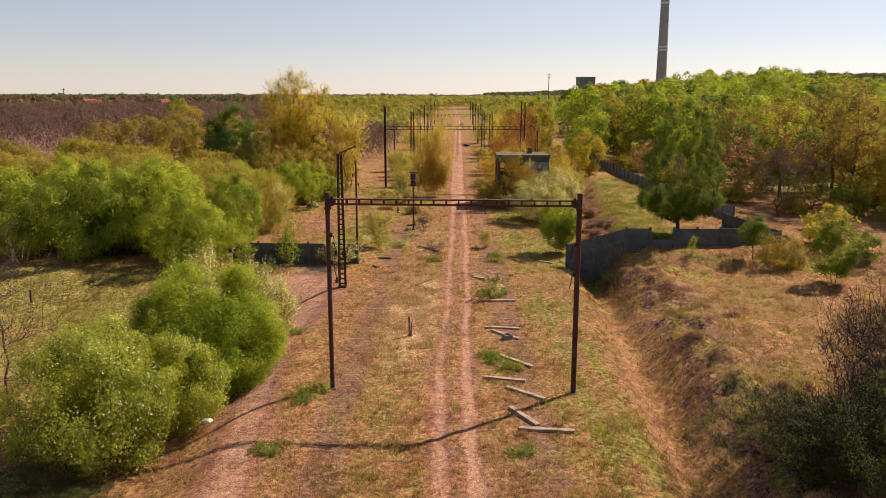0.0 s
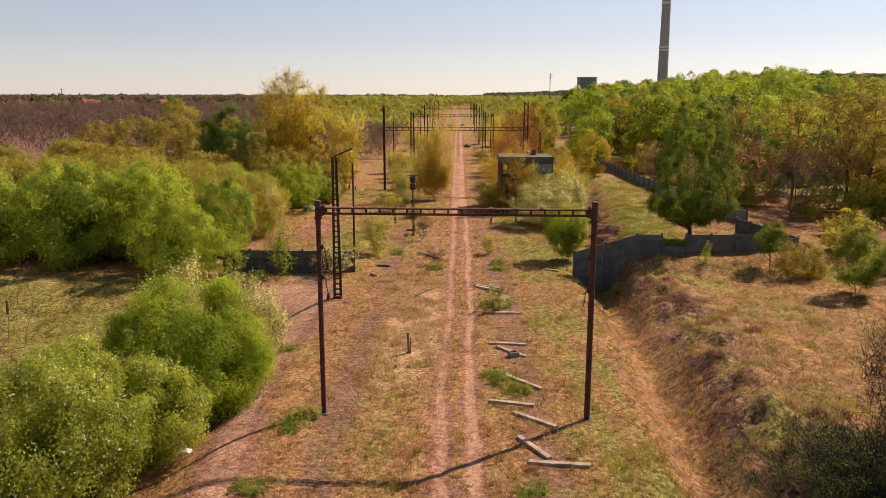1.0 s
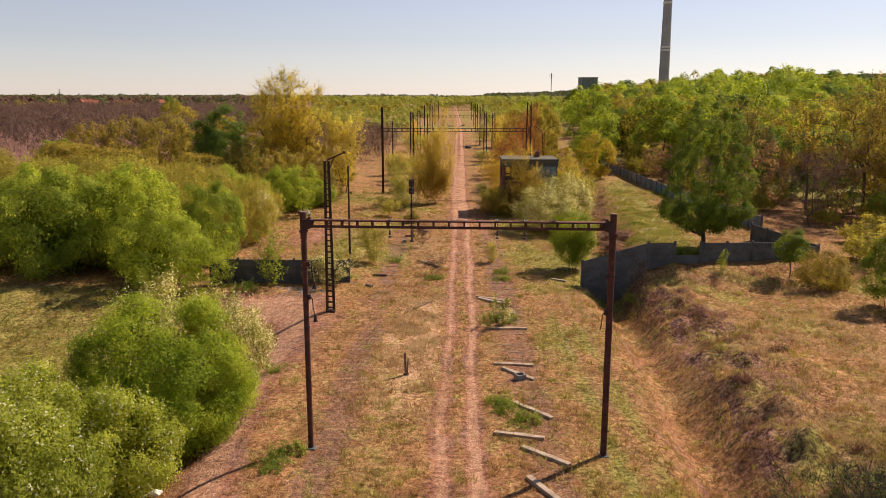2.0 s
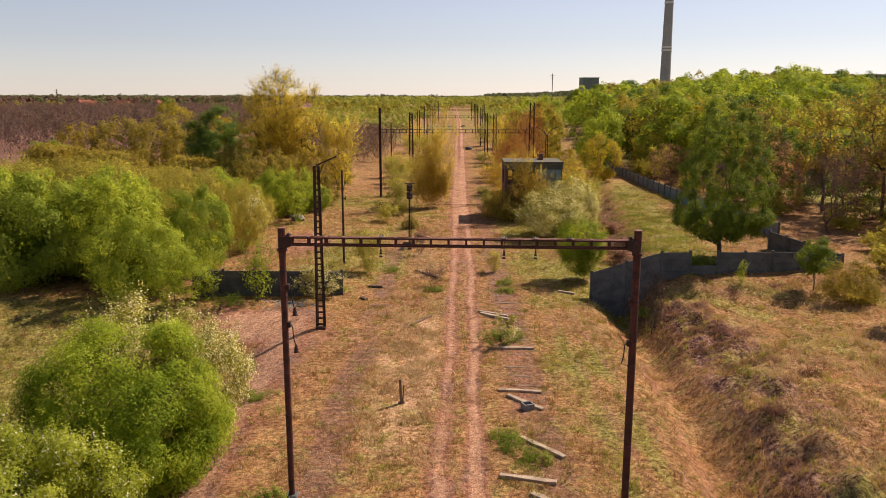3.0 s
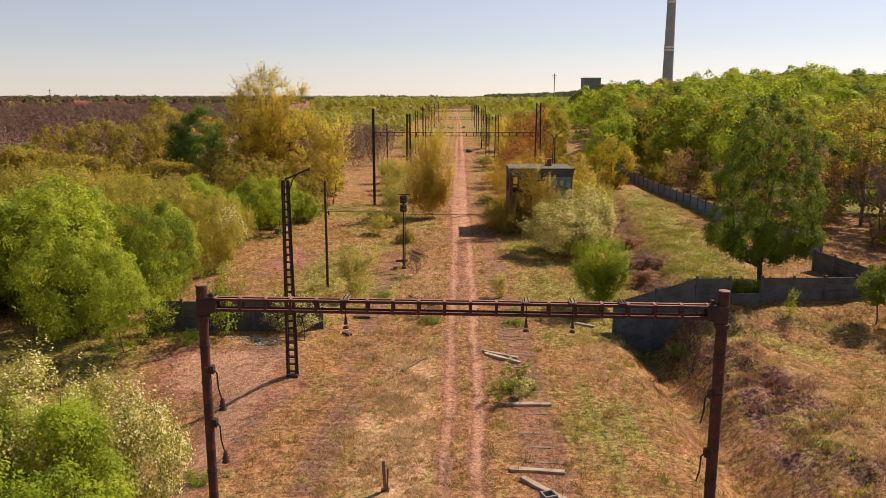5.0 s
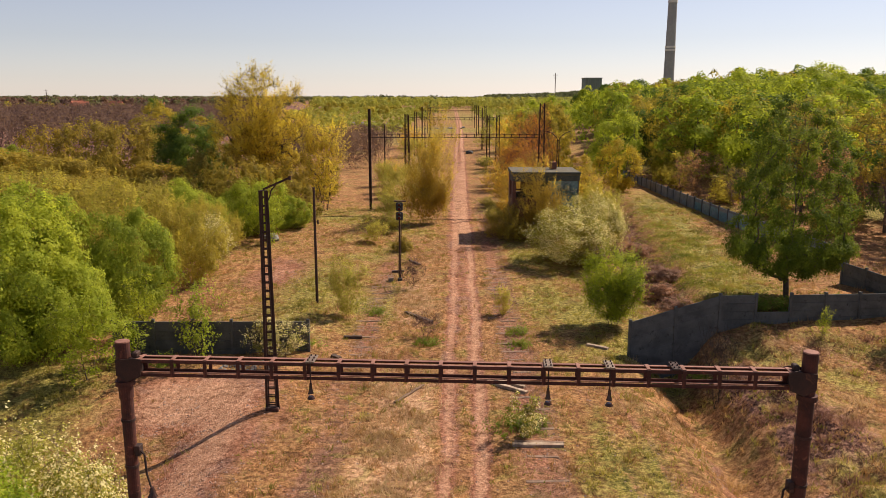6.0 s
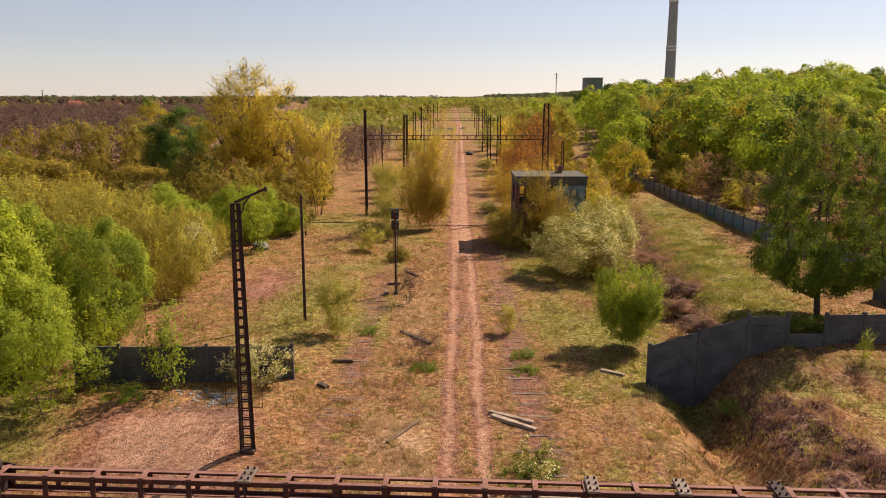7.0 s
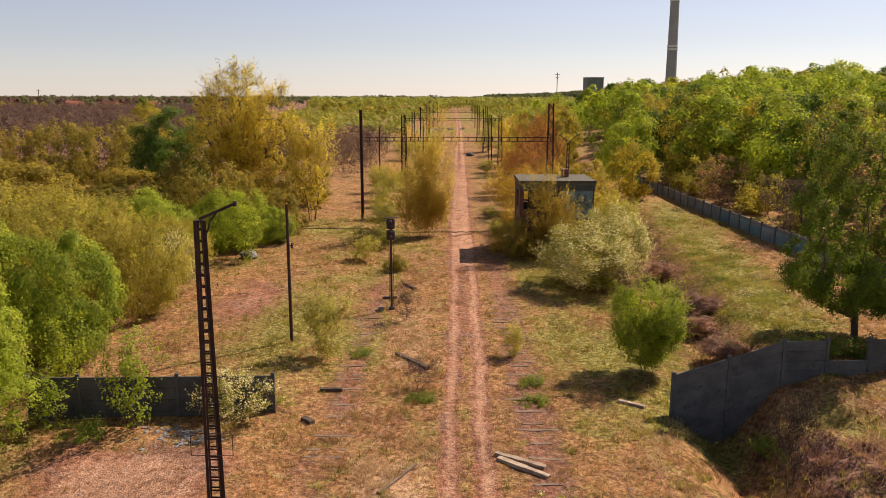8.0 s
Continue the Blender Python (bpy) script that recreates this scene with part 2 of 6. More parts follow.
def quads(name, corners, mat):
    """A mesh of loose triangles or quads from an array (n, 3 or 4, 3)."""
    n, k = np.shape(corners)[:2]
    me = bpy.data.meshes.new(name)
    me.vertices.add(k * n), me.loops.add(k * n), me.polygons.add(n)
    me.vertices.foreach_set("co", np.asarray(corners, dtype=np.float32).ravel())
    me.loops.foreach_set("vertex_index", np.arange(k * n, dtype=np.int32))
    me.polygons.foreach_set("loop_start", np.arange(0, k * n, k, dtype=np.int32))
    me.update(calc_edges=True)
    me.materials.append(mat)
    return me


def child(name, me, parent, label="", at=None):
    ob = new(name, me)
    ob.parent = parent
    if at is not None:
        ob.matrix_basis = at
    if label:
        tagged(ob, label)
    return ob


def part(name, bm, mat, parent, label="", at=None, smooth=False):
    me = bpy.data.meshes.new(name)
    bm.to_mesh(me), bm.free()
    if smooth:
        me.polygons.foreach_set("use_smooth", [True] * len(me.polygons))
    me.materials.append(mat)
    return child(name, me, parent, label, at)


def thing(name, m, label, category, group="", kind=""):
    ob = new(name)
    ob.matrix_basis = m
    ob.empty_display_size = 0.2
    return tagged(ob, label, category, group, kind)


def add_box(bm, sx, sy, sz, m=Matrix(), bevel=0.0):
    made = bmesh.ops.create_cube(bm, size=1.0, matrix=m @ Matrix.Diagonal((sx, sy, sz, 1)))
    if bevel:
        edges = list({e for v in made["verts"] for e in v.link_edges})
        bmesh.ops.bevel(bm, geom=edges, offset=bevel, segments=1, affect="EDGES")
    return bm


def box(sx, sy, sz, m=Matrix(), bevel=0.0):
    return add_box(bmesh.new(), sx, sy, sz, m, bevel)


def add_cone(bm, r1, r2, h, m=Matrix(), seg=14):
    """A tapered round bar standing on m's origin."""
    bmesh.ops.create_cone(bm, cap_ends=True, segments=seg, radius1=r1, radius2=r2, depth=h, matrix=m @ Matrix.Translation((0, 0, h / 2)))
    return bm


def between(a, b):
    """A pose at a whose z points to b, and the distance."""
    a, b = Vector(a), Vector(b)
    return Matrix.Translation(a) @ (b - a).to_track_quat("Z", "Y").to_matrix().to_4x4(), (b - a).length


def add_bar(bm, a, b, r, seg=8):
    m, d = between(a, b)
    return add_cone(bm, r, r, d, m, seg)


def add_beam(bm, a, b, w, h):
    """A square bar from a to b."""
    m, d = between(a, b)
    return add_box(bm, w, h, d, m @ Matrix.Translation((0, 0, d / 2)))


# ---- the lie of the land ----
def smooth(a, b, v):
    t = np.clip((v - a) / (b - a), 0, 1)
    return t * t * (3 - 2 * t)


def trail_x(y):
    return np.interp(y, [0, 25, 40, 52, 61, 75, 116, 181, 400], [0.2, 0.2, 0.05, 0.55, 0.6, 0.85, 1.0, 1.65, 4.0])


def ditch_x(y):
    return np.interp(y, [0, 26, 35, 45, 58, 66], [8.9, 9.6, 10.5, 11.1, 12.0, 12.3])


def bank_x(y):
    return np.interp(y, [62, 70, 90, 120, 200], [12.5, 13.5, 16.0, 19.0, 22.0])


def wave(x, y, s, k=0.0):
    return np.sin(x / s + 1.3 * np.sin(y / s * 0.7 + k) + k) * np.cos(y / s * 0.9 + 1.1 * np.sin(x / s * 0.8 - k))


def hill(x, y):
    e1 = np.exp(-(((x - 94) / np.where(x < 94, 60, 44)) ** 2 + ((y - 246) / np.where(y < 246, 88, 60)) ** 2))
    far = smooth(1400, 3400, y) * smooth(150, 1500, x) * 80
    return 9.0 * e1 + far


def land(x, y):
    x, y = np.asarray(x, dtype=float), np.asarray(y, dtype=float)
    near = 1 - smooth(250, 500, y)
    z = 0.05 * wave(x, y, 3.1) + 0.035 * wave(x, y, 1.15, 2.0) + 0.022 * wave(x, y, 0.42, 5.0) * (1 - smooth(80, 110, y))
    # lower field at the west, before the cross wall
    west = smooth(-8.5, -13.0, x) * (1 - smooth(52, 62, y))
    z = z - 1.05 * west + 0.3 * smooth(-6.0, -9.0, x) * smooth(50, 60, y)
    # ditch and the rough ground east of it
    dx = x - ditch_x(y)
    south = 1 - smooth(64, 69, y)
    z = z - south * (1.2 + 0.75 * smooth(48, 60, y)) * np.exp(-(dx / (1.3 + 0.35 * smooth(48, 60, y))) ** 2)
    z = z + south * (0.55 + 0.33 * wave(x, y, 4.3, 1.0) + (0.42 * wave(x, y, 0.95, 4.0) + 0.30 * wave(x, y, 0.45, 2.0)) * (1 - 0.8 * smooth(3.2, 7.0, dx))) * smooth(0.8, 3.6, dx)
    z = z + (1 - south) * 1.35 * smooth(0, 3.2, x - bank_x(y)) * near
    z = z + south * smooth(60, 68, y) * 0.6 * smooth(1, 5, dx)
    # sunken wheel ruts
    for s in (-0.62, 0.62):
        z = z - 0.06 * near * np.exp(-((x - trail_x(y) - s) / 0.22) ** 2)
    return z + hill(x, y)


def on_land(x, y, dz=0.0):
    return float(land(x, y)) + dz


def spread(a, b, first, grow, lo, hi):
    """Grid lines: even between a and b, ever wider out to lo and hi."""
    mid = list(np.arange(a, b, first))
    up, v, s = [], b, first
    while v < hi:
        up.append(v)
        s *= grow
        v += s
    dn, v, s = [], a, first
    while v > lo:
        s *= grow
        v -= s
        dn.append(v)
    return np.array(dn[::-1] + mid + up + [hi])


gx, gy = spread(-24, 31, 0.29, 1.17, -3200, 3200), spread(17, 80, 0.34, 1.11, -300, 4600)
GX, GY = np.meshgrid(gx, gy)
GZ = land(GX, GY)
nx, ny = len(gx), len(gy)
idx = np.arange(nx * ny).reshape(ny, nx)
ground_me = bpy.data.meshes.new("ground")
ground_me.from_pydata(np.stack([GX, GY, GZ], -1).reshape(-1, 3).tolist(), [], np.stack([idx[:-1, :-1], idx[:-1, 1:], idx[1:, 1:], idx[1:, :-1]], -1).reshape(-1, 4).tolist())
ground_me.polygons.foreach_set("use_smooth", [True] * len(ground_me.polygons))


def cover(x, y):
    """Shares of bare red soil, of green grass and of dead weeds at a place of the plan."""
    x, y = np.asarray(x, dtype=float), np.asarray(y, dtype=float)
    tx = x - trail_x(y) + 0.10 * wave(x, y, 2.3, 0.5) + 0.06 * wave(x, y, 0.6, 1.5)
    near_w = 1 + 0.45 * (1 - smooth(28, 48, y)) + 0.12 * smooth(48, 66, y) + 0.7 * smooth(90, 220, y)
    soil = np.maximum(0.92 * np.exp(-np.abs((tx + 0.74) / (0.46 * near_w)) ** 2.6), 1.02 * np.exp(-np.abs((tx - 0.66) / (0.42 * near_w)) ** 2.8))
    soil = np.maximum(soil, (0.3 + 0.35 * smooth(66, 80, y)) * np.exp(-(tx / 1.05) ** 4))
    road_w = np.interp(y, [15, 26, 36, 43, 55, 62], [-8.2, -8.7, -9.9, -10.2, -10.2, -12.0])
    soil = np.maximum(soil, 0.95 * np.exp(-((x - road_w) / np.interp(y, [15, 30, 45, 56, 62], [2.3, 1.7, 1.7, 3.0, 3.6])) ** 2) * (1 - smooth(59, 63, y)))
    soil = np.maximum(soil, 1.0 * np.exp(-((x + 12.2) / 4.2) ** 4 - ((y - 57.6) / 3.0) ** 4))
    soil = np.maximum(soil, 0.4 * np.exp(-((x + 5.9) / 0.7) ** 2) * (1 - smooth(58, 66, y)))
    soil = np.maximum(soil, 0.62 * np.exp(-((x - 3.35) / 0.95) ** 2) * smooth(39, 44, y) * (1 - smooth(95, 125, y)))
    soil = np.maximum(soil, 0.85 * np.exp(-((x + 14.0) / 3.0) ** 2 - ((y - 83) / 7) ** 2))
    soil = np.maximum(soil, 0.5 * np.exp(-((x - ditch_x(y) + 0.7) / 0.6) ** 2) * (1 - smooth(62, 66, y)))
    soil = np.maximum(soil, 0.62 * np.exp(-((x + 5.2) / 1.1) ** 2) * smooth(60, 66, y) * (1 - smooth(85, 110, y)))
    soil = np.maximum(soil, (0.95 - 0.7 * smooth(150, 250, y)) * np.exp(-(tx / 1.55) ** 4) * smooth(80, 100, y))
    soil = np.maximum(soil, 0.5 * np.exp(-((x - 1.0) / 1.0) ** 2 - ((y - 27) / 4) ** 2))
    for off in (0.0, 1.5):
        soil = np.maximum(soil, (0.5 + 0.2 * wave(x, y, 1.1, off)) * np.exp(-((x - 6.5 - off - 0.05 * (55 - y)) / 0.32) ** 2) * smooth(33, 38, y) * (1 - smooth(58, 63, y)))
    green = (0.5 + 0.16 * np.cos(x * 3.9 + 0.4 * wave(x, y, 4.0)) + 0.25 * wave(x, y, 2.7, 3.0)) * np.exp(-((x - 6.9) / 2.4) ** 4) * (1 - smooth(60, 66, y))
    green = np.maximum(green, 0.5 * np.exp(-((x - 3.0) / 1.6) ** 2 - ((y - 38) / 4) ** 2))
    green = np.maximum(green, 0.45 * np.exp(-((x + 3.2) / 1.2) ** 2) * (1 - smooth(44, 50, y)))
    green = np.maximum(green, 0.75 * smooth(-14, -19, x) * (1 - smooth(60, 66, y)) * smooth(20, 45, y))
    green = np.maximum(green, 0.9 * np.exp(-((x - bank_x(y) - 5) / 3.5) ** 2) * smooth(66, 74, y) * (1 - smooth(110, 140, y)))
    green = np.maximum(green, 0.8 * np.exp(-((x - 7) / 3.5) ** 2 - ((y - 76) / 9) ** 2))
    green = np.maximum(green, 0.8 * np.exp(-((x + 10) / 5.0) ** 2 - ((y - 78) / 16) ** 2))
    green = np.maximum(green, (0.62 + 0.3 * wave(x, y, 2.4, 1.7)) * smooth(4.2, 5.4, x) * (1 - smooth(12, 15, x)) * smooth(58, 64, y) * (1 - smooth(96, 110, y)))
    green = np.maximum(green, (0.5 + 0.35 * wave(x, y, 2.9, 0.4)) * smooth(-13, -10, x) * (1 - smooth(-4.4, -3.2, x)) * smooth(64, 70, y) * (1 - smooth(96, 110, y)))
    green = np.maximum(green, (0.30 + 0.4 * wave(x, y, 6.0)) * smooth(80, 100, y) * (1 - np.exp(-((x - 1.2) / 2.4) ** 2)))
    green = np.maximum(green, 0.3 * np.exp(-(tx / 0.25) ** 2) * (1 - smooth(80, 95, y)))
    dx = x - ditch_x(y)
    green = np.maximum(green, (0.34 + 0.34 * wave(x, y, 1.9, 2.2)) * smooth(1.0, 3.0, dx) * (1 - smooth(64, 68, y)))
    dead = smooth(1.0, 2.2, dx) * (1 - smooth(3.6, 8.5, dx)) * (1 - smooth(60, 66, y)) * (0.8 + 0.35 * wave(x, y, 1.5, 3.1))
    dead = np.maximum(dead, 0.8 * np.exp(-((x - bank_x(y) - 0.8) / 1.4) ** 2) * smooth(70, 74, y) * (1 - smooth(105, 120, y)))
    dead = np.maximum(dead, 0.55 * np.exp(-((x - 19) / 7) ** 2 - ((y - 63) / 3) ** 2))
    dead = np.maximum(dead, 0.3 * smooth(23, 28, x) * smooth(69, 74, y) * (1 - smooth(125, 150, y)) * (1 - 0.5 * wave(x, y, 3.0)))
    woods = smooth(150, 185, y) * smooth(np.interp(y, [175, 260, 400, 620], [-52, -60, -80, -130]), np.interp(y, [175, 260, 400, 620], [-62, -70, -90, -140]), x)
    dead = np.maximum(dead, woods)
    green = green * (1 - woods)
    valley = smooth(250, 330, y) * smooth(-0.2, -0.14, x / np.maximum(y, 1))
    green = np.maximum(green, valley * (0.45 + 0.35 * wave(x, y, 23.0, 2.0)))
    hillside = smooth(0, 6, x - np.interp(y, [60, 84, 100, 130, 160, 205, 260, 400], [60, 45, 40, 34, 30, 30, 40, 70])) * smooth(78, 88, y)
    return soil, np.maximum(green, 0.9 * hillside), dead


def pale(x, y):
    """Share of bleached wind-laid straw."""
    x, y = np.asarray(x, dtype=float), np.asarray(y, dtype=float)
    p = np.exp(-((x + 2.5) / 1.9) ** 4) * smooth(35, 42, y) * (1 - smooth(57, 66, y)) * (0.75 + 0.25 * wave(x, y, 1.6, 1.0))
    p = np.maximum(p, 0.7 * np.exp(-((x + 2.6) / 1.5) ** 4) * smooth(66, 72, y) * (1 - smooth(78, 88, y)))
    dx = x - ditch_x(y)
    p = np.maximum(p, 0.6 * smooth(3, 5.5, dx) * (1 - smooth(14, 18, dx)) * (1 - smooth(63, 67, y)) * (0.55 + 0.45 * wave(x, y, 2.2, 0.7)))
    return np.maximum(p, 0.45 * np.exp(-((x - 8.6) / 1.4) ** 2) * smooth(52, 58, y) * (1 - smooth(63, 68, y)))


def track(x, y):
    """Share of old track bed, where the lifted sleepers left their marks."""
    x, y = np.asarray(x, dtype=float), np.asarray(y, dtype=float)
    return np.maximum(np.exp(-((x + 5.3 + 0.4 * wave(x, y, 3.7, 1.0)) / 1.0) ** 4) * (1 - 0.45 * smooth(48, 60, y)), 0.9 * np.exp(-((x - 3.7) / 1.2) ** 4)) * (1 - smooth(110, 160, y))


shares = np.stack([*cover(GX, GY), track(GX, GY)], -1).astype(np.float32)
ground_me.color_attributes.new("cover", "FLOAT_COLOR", "POINT").data.foreach_set("color", shares.ravel())

ground_me.attributes.new("bleached", "FLOAT", "POINT").data.foreach_set("value", pale(GX, GY).astype(np.float32).ravel())

n = Nodes("dry_grassland")
att = n.add("ShaderNodeAttribute", attribute_name="cover")
sep = n.add("ShaderNodeSeparateColor", {"Color": att.outputs["Color"]})
big, mid, fine, tiny = n.noise(0.09, 4, 0.6), n.noise(0.42, 8, 0.78, dist=1.0), n.noise(4.0, 6, 0.75), n.noise(13.0, 5, 0.75)
ragged = n.math("ADD", n.math("MULTIPLY", n.math("SUBTRACT", mid, 0.5), 1.5), n.math("MULTIPLY", n.math("SUBTRACT", fine, 0.5), 1.1))
straw = n.ramp(fine, (0.38, (0.14, 0.068, 0.030)), (0.5, (0.325, 0.17, 0.076)), (0.62, (0.51, 0.30, 0.145)))
straw = n.mix(n.step(mid, 0.48, 0.62), straw, n.ramp(fine, (0.38, (0.12, 0.052, 0.028)), (0.5, (0.245, 0.115, 0.062)), (0.63, (0.36, 0.195, 0.108))))
grass = n.ramp(fine, (0.41, (0.082, 0.082, 0.02)), (0.5, (0.218, 0.198, 0.048)), (0.60, (0.375, 0.315, 0.10)))
soilc = n.ramp(fine, (0.37, (0.15, 0.062, 0.042)), (0.5, (0.29, 0.13, 0.082)), (0.64, (0.43, 0.225, 0.15)))
soilc = n.mix(n.step(n.noise(0.33, 5, 0.7, dist=0.8), 0.5, 0.6), soilc, n.ramp(fine, (0.37, (0.12, 0.06, 0.05)), (0.5, (0.225, 0.12, 0.095)), (0.64, (0.34, 0.2, 0.155))))
deadc = n.ramp(fine, (0.41, (0.05, 0.025, 0.022)), (0.5, (0.195, 0.10, 0.08)), (0.60, (0.40, 0.235, 0.175)))
band = n.add("ShaderNodeTexWave", {"Vector": n.add("ShaderNodeTexCoord").outputs["Object"], "Scale": 0.483, "Distortion": 1.6, "Detail": 2.0, "Detail Scale": 1.5}, bands_direction="Y").outputs["Fac"]
marks = n.math("MULTIPLY", n.math("MULTIPLY", n.step(band, 0.55, 0.9), att.outputs["Alpha"]), n.step(mid, 0.38, 0.6))
patchy = n.noise(0.28, 5, 0.7, dist=1.2)
straw = n.mix(n.math("MULTIPLY", n.step(patchy, 0.47, 0.60), 0.7), straw, n.ramp(fine, (0.38, (0.17, 0.1, 0.038)), (0.5, (0.305, 0.185, 0.082)), (0.62, (0.45, 0.3, 0.144))))
straw = n.mix(n.math("MULTIPLY", n.step(n.noise(0.9, 7, 0.8, dist=1.2), 0.53, 0.64), 0.6), straw, (0.10, 0.055, 0.03))
wind = n.add("ShaderNodeAttribute", attribute_name="bleached").outputs["Fac"]
straw = n.mix(n.step(n.math("ADD", wind, n.math("MULTIPLY", ragged, 0.7)), 0.35, 0.85), straw, n.ramp(fine, (0.38, (0.25, 0.138, 0.078)), (0.5, (0.46, 0.28, 0.165)), (0.62, (0.62, 0.42, 0.265))))
ballast = n.ramp(fine, (0.37, (0.095, 0.05, 0.037)), (0.5, (0.205, 0.11, 0.08)), (0.64, (0.335, 0.2, 0.15)))
straw = n.mix(n.math("MULTIPLY", n.step(n.math("ADD", att.outputs["Alpha"], n.math("MULTIPLY", ragged, 0.8)), 0.45, 1.0), 0.75), straw, ballast)
col = n.mix(n.math("MULTIPLY", marks, 0.8), straw, (0.13, 0.072, 0.046))
col = n.mix(n.math("MULTIPLY", n.step(n.noise(0.5, 4, 0.65, dist=1.5), 0.54, 0.62), 0.5), col, grass)
col = n.mix(n.math("MULTIPLY", n.step(n.noise(0.8, 5, 0.7, dist=1.2), 0.56, 0.63), 0.7), col, n.ramp(fine, (0.38, (0.15, 0.066, 0.026)), (0.5, (0.30, 0.14, 0.055)), (0.62, (0.42, 0.22, 0.09))))
col = n.mix(n.step(n.math("ADD", sep.outputs[2], ragged), 0.35, 0.75), col, deadc)
col = n.mix(n.step(n.math("ADD", sep.outputs[1], ragged), 0.30, 0.85), col, grass)
soilc = n.mix(n.step(n.math("ADD", sep.outputs[0], n.math("MULTIPLY", ragged, 0.3)), 0.70, 1.0), soilc, n.ramp(fine, (0.36, (0.31, 0.158, 0.098)), (0.5, (0.44, 0.25, 0.162)), (0.65, (0.56, 0.345, 0.235))))
col = n.mix(n.step(n.math("ADD", sep.outputs[0], n.math("MULTIPLY", ragged, 0.95)), 0.30, 0.80), col, soilc)
col = n.mix(1.0, col, n.ramp(tiny, (0.36, (0.52, 0.50, 0.47)), (0.5, (1, 1, 1)), (0.64, (1.34, 1.32, 1.28))), "MULTIPLY")
col = n.mix(1.0, col, n.ramp(big, (0.3, (0.9, 0.88, 0.86)), (0.7, (1.08, 1.06, 1.0))), "MULTIPLY")
col = n.mix(1.0, col, n.ramp(n.noise(0.6, 6, 0.72, dist=0.8), (0.36, (0.66, 0.62, 0.58)), (0.47, (0.96, 0.95, 0.94)), (0.55, (1.04, 1.03, 1.02)), (0.66, (1.22, 1.2, 1.16))), "MULTIPLY")
n.bump(n.math("ADD", n.math("MULTIPLY", fine, 1.0), n.math("MULTIPLY", tiny, 0.35)), 0.9, 0.12)
ground_me.materials.append(n.finish(col, 0.95, 0, 0.1))
ground = tagged(new("ground", ground_me), "dry straw grassland with bare red soil and green patches", "ground", kind="structure")


# ---- plants ----
def grow(rng, h, w, base, clusters, stems, wild=0.25, top=0.5, vase=0.0, shell=0.7):
    """Branch nodes (places, parents) and the tips where foliage sits. stems 1: a trunk; more: a shrub from the ground."""
    pos, par, tips = [np.zeros(3)], [-1], []
    if stems == 1:
        k = 7
        for i in range(1, k + 1):
            pos.append(np.array([rng.normal(0, 0.012 * h), rng.normal(0, 0.012 * h), (0.78 * h) * i / k]))
            par.append(len(pos) - 2)
    else:
        for s in range(stems):
            a, r = 2 * math.pi * (s + rng.random()) / stems, w * rng.uniform(0.03, 0.08)
            pos.append(np.array([r * math.cos(a), r * math.sin(a), 0.0]))
            par.append(0)
            for f in (0.16, 0.32):
                rr = r + w * rng.uniform(0.25, 0.42) * f
                pos.append(np.array([rr * math.cos(a), rr * math.sin(a), f * h * rng.uniform(0.8, 1.15)]))
                par.append(len(pos) - 2)
    lump = rng.normal(size=(14, 3))
    lump /= np.linalg.norm(lump, axis=1)[:, None]
    bulge = rng.uniform(-wild, wild, 14)
    pts = []
    mid = base + (h - base) * top
    while len(pts) < clusters:
        d = rng.normal(size=3)
        d /= np.linalg.norm(d)
        out = 1 + (bulge * np.maximum(lump @ d, 0) ** 5).sum() * 1.3
        r = (rng.uniform(0.82, 1.0) if rng.random() < shell else rng.random() ** 0.5 * 0.85) * out
        p = np.array([d[0] * r * w / 2, d[1] * r * w / 2, mid + d[2] * r * ((h - mid) if d[2] > 0 else (mid - base))])
        p[:2] *= 1 - vase * (1 - min(1.0, max(0.0, p[2] / h)))
        if p[2] > 0.05 * h:
            pts.append(p)
    pts.sort(key=lambda p: p[0] ** 2 + p[1] ** 2 + (p[2] - base) ** 2)
    for p in pts:
        q = np.array(pos)
        v = p - q
        cost = np.linalg.norm(v, axis=1) + np.maximum(0, -v[:, 2] + 0.25 * np.hypot(v[:, 0], v[:, 1])) * 1.6
        cost[0] += 1.5
        i = int(np.argmin(cost))
        half = (pos[i] + p) / 2 + np.array([0, 0, -0.06]) * np.linalg.norm(p - pos[i]) + rng.normal(0, 0.02 * w, 3)
        pos.append(half), par.append(i)
        pos.append(p), par.append(len(pos) - 2)
        tips.append(p)
    return np.array(pos), par, np.array(tips)


def limbs(name, pos, par, thick, mat, sides=5):
    """Tapered branches along the nodes, thicker where they carry more."""
    load = np.ones(len(pos))
    for i in range(len(pos) - 1, 0, -1):
        load[par[i]] += load[i]
    rad = thick * np.sqrt(load / load.max())
    rad = np.maximum(rad, thick * 0.055)
    verts, faces = [], []
    ang = np.arange(sides) * 2 * math.pi / sides
    for i in range(1, len(pos)):
        a, b = pos[par[i]], pos[i]
        d = b - a
        ln = np.linalg.norm(d)
        if ln < 1e-4:
            continue
        d = d / ln
        u = np.cross(d, [0.3, 0.9, 0.1])
        u /= np.linalg.norm(u)
        v = np.cross(d, u)
        ring = np.cos(ang)[:, None] * u + np.sin(ang)[:, None] * v
        ra = min(rad[par[i]], rad[i] * 1.5)
        k = len(verts)
        verts += list(a + ring * ra) + list(b + ring * rad[i])
        faces += [(k + j, k + (j + 1) % sides, k + sides + (j + 1) % sides, k + sides + j) for j in range(sides)]
    me = mesh_from(name, verts, faces, mat)
    me.polygons.foreach_set("use_smooth", [True] * len(me.polygons))
    return me


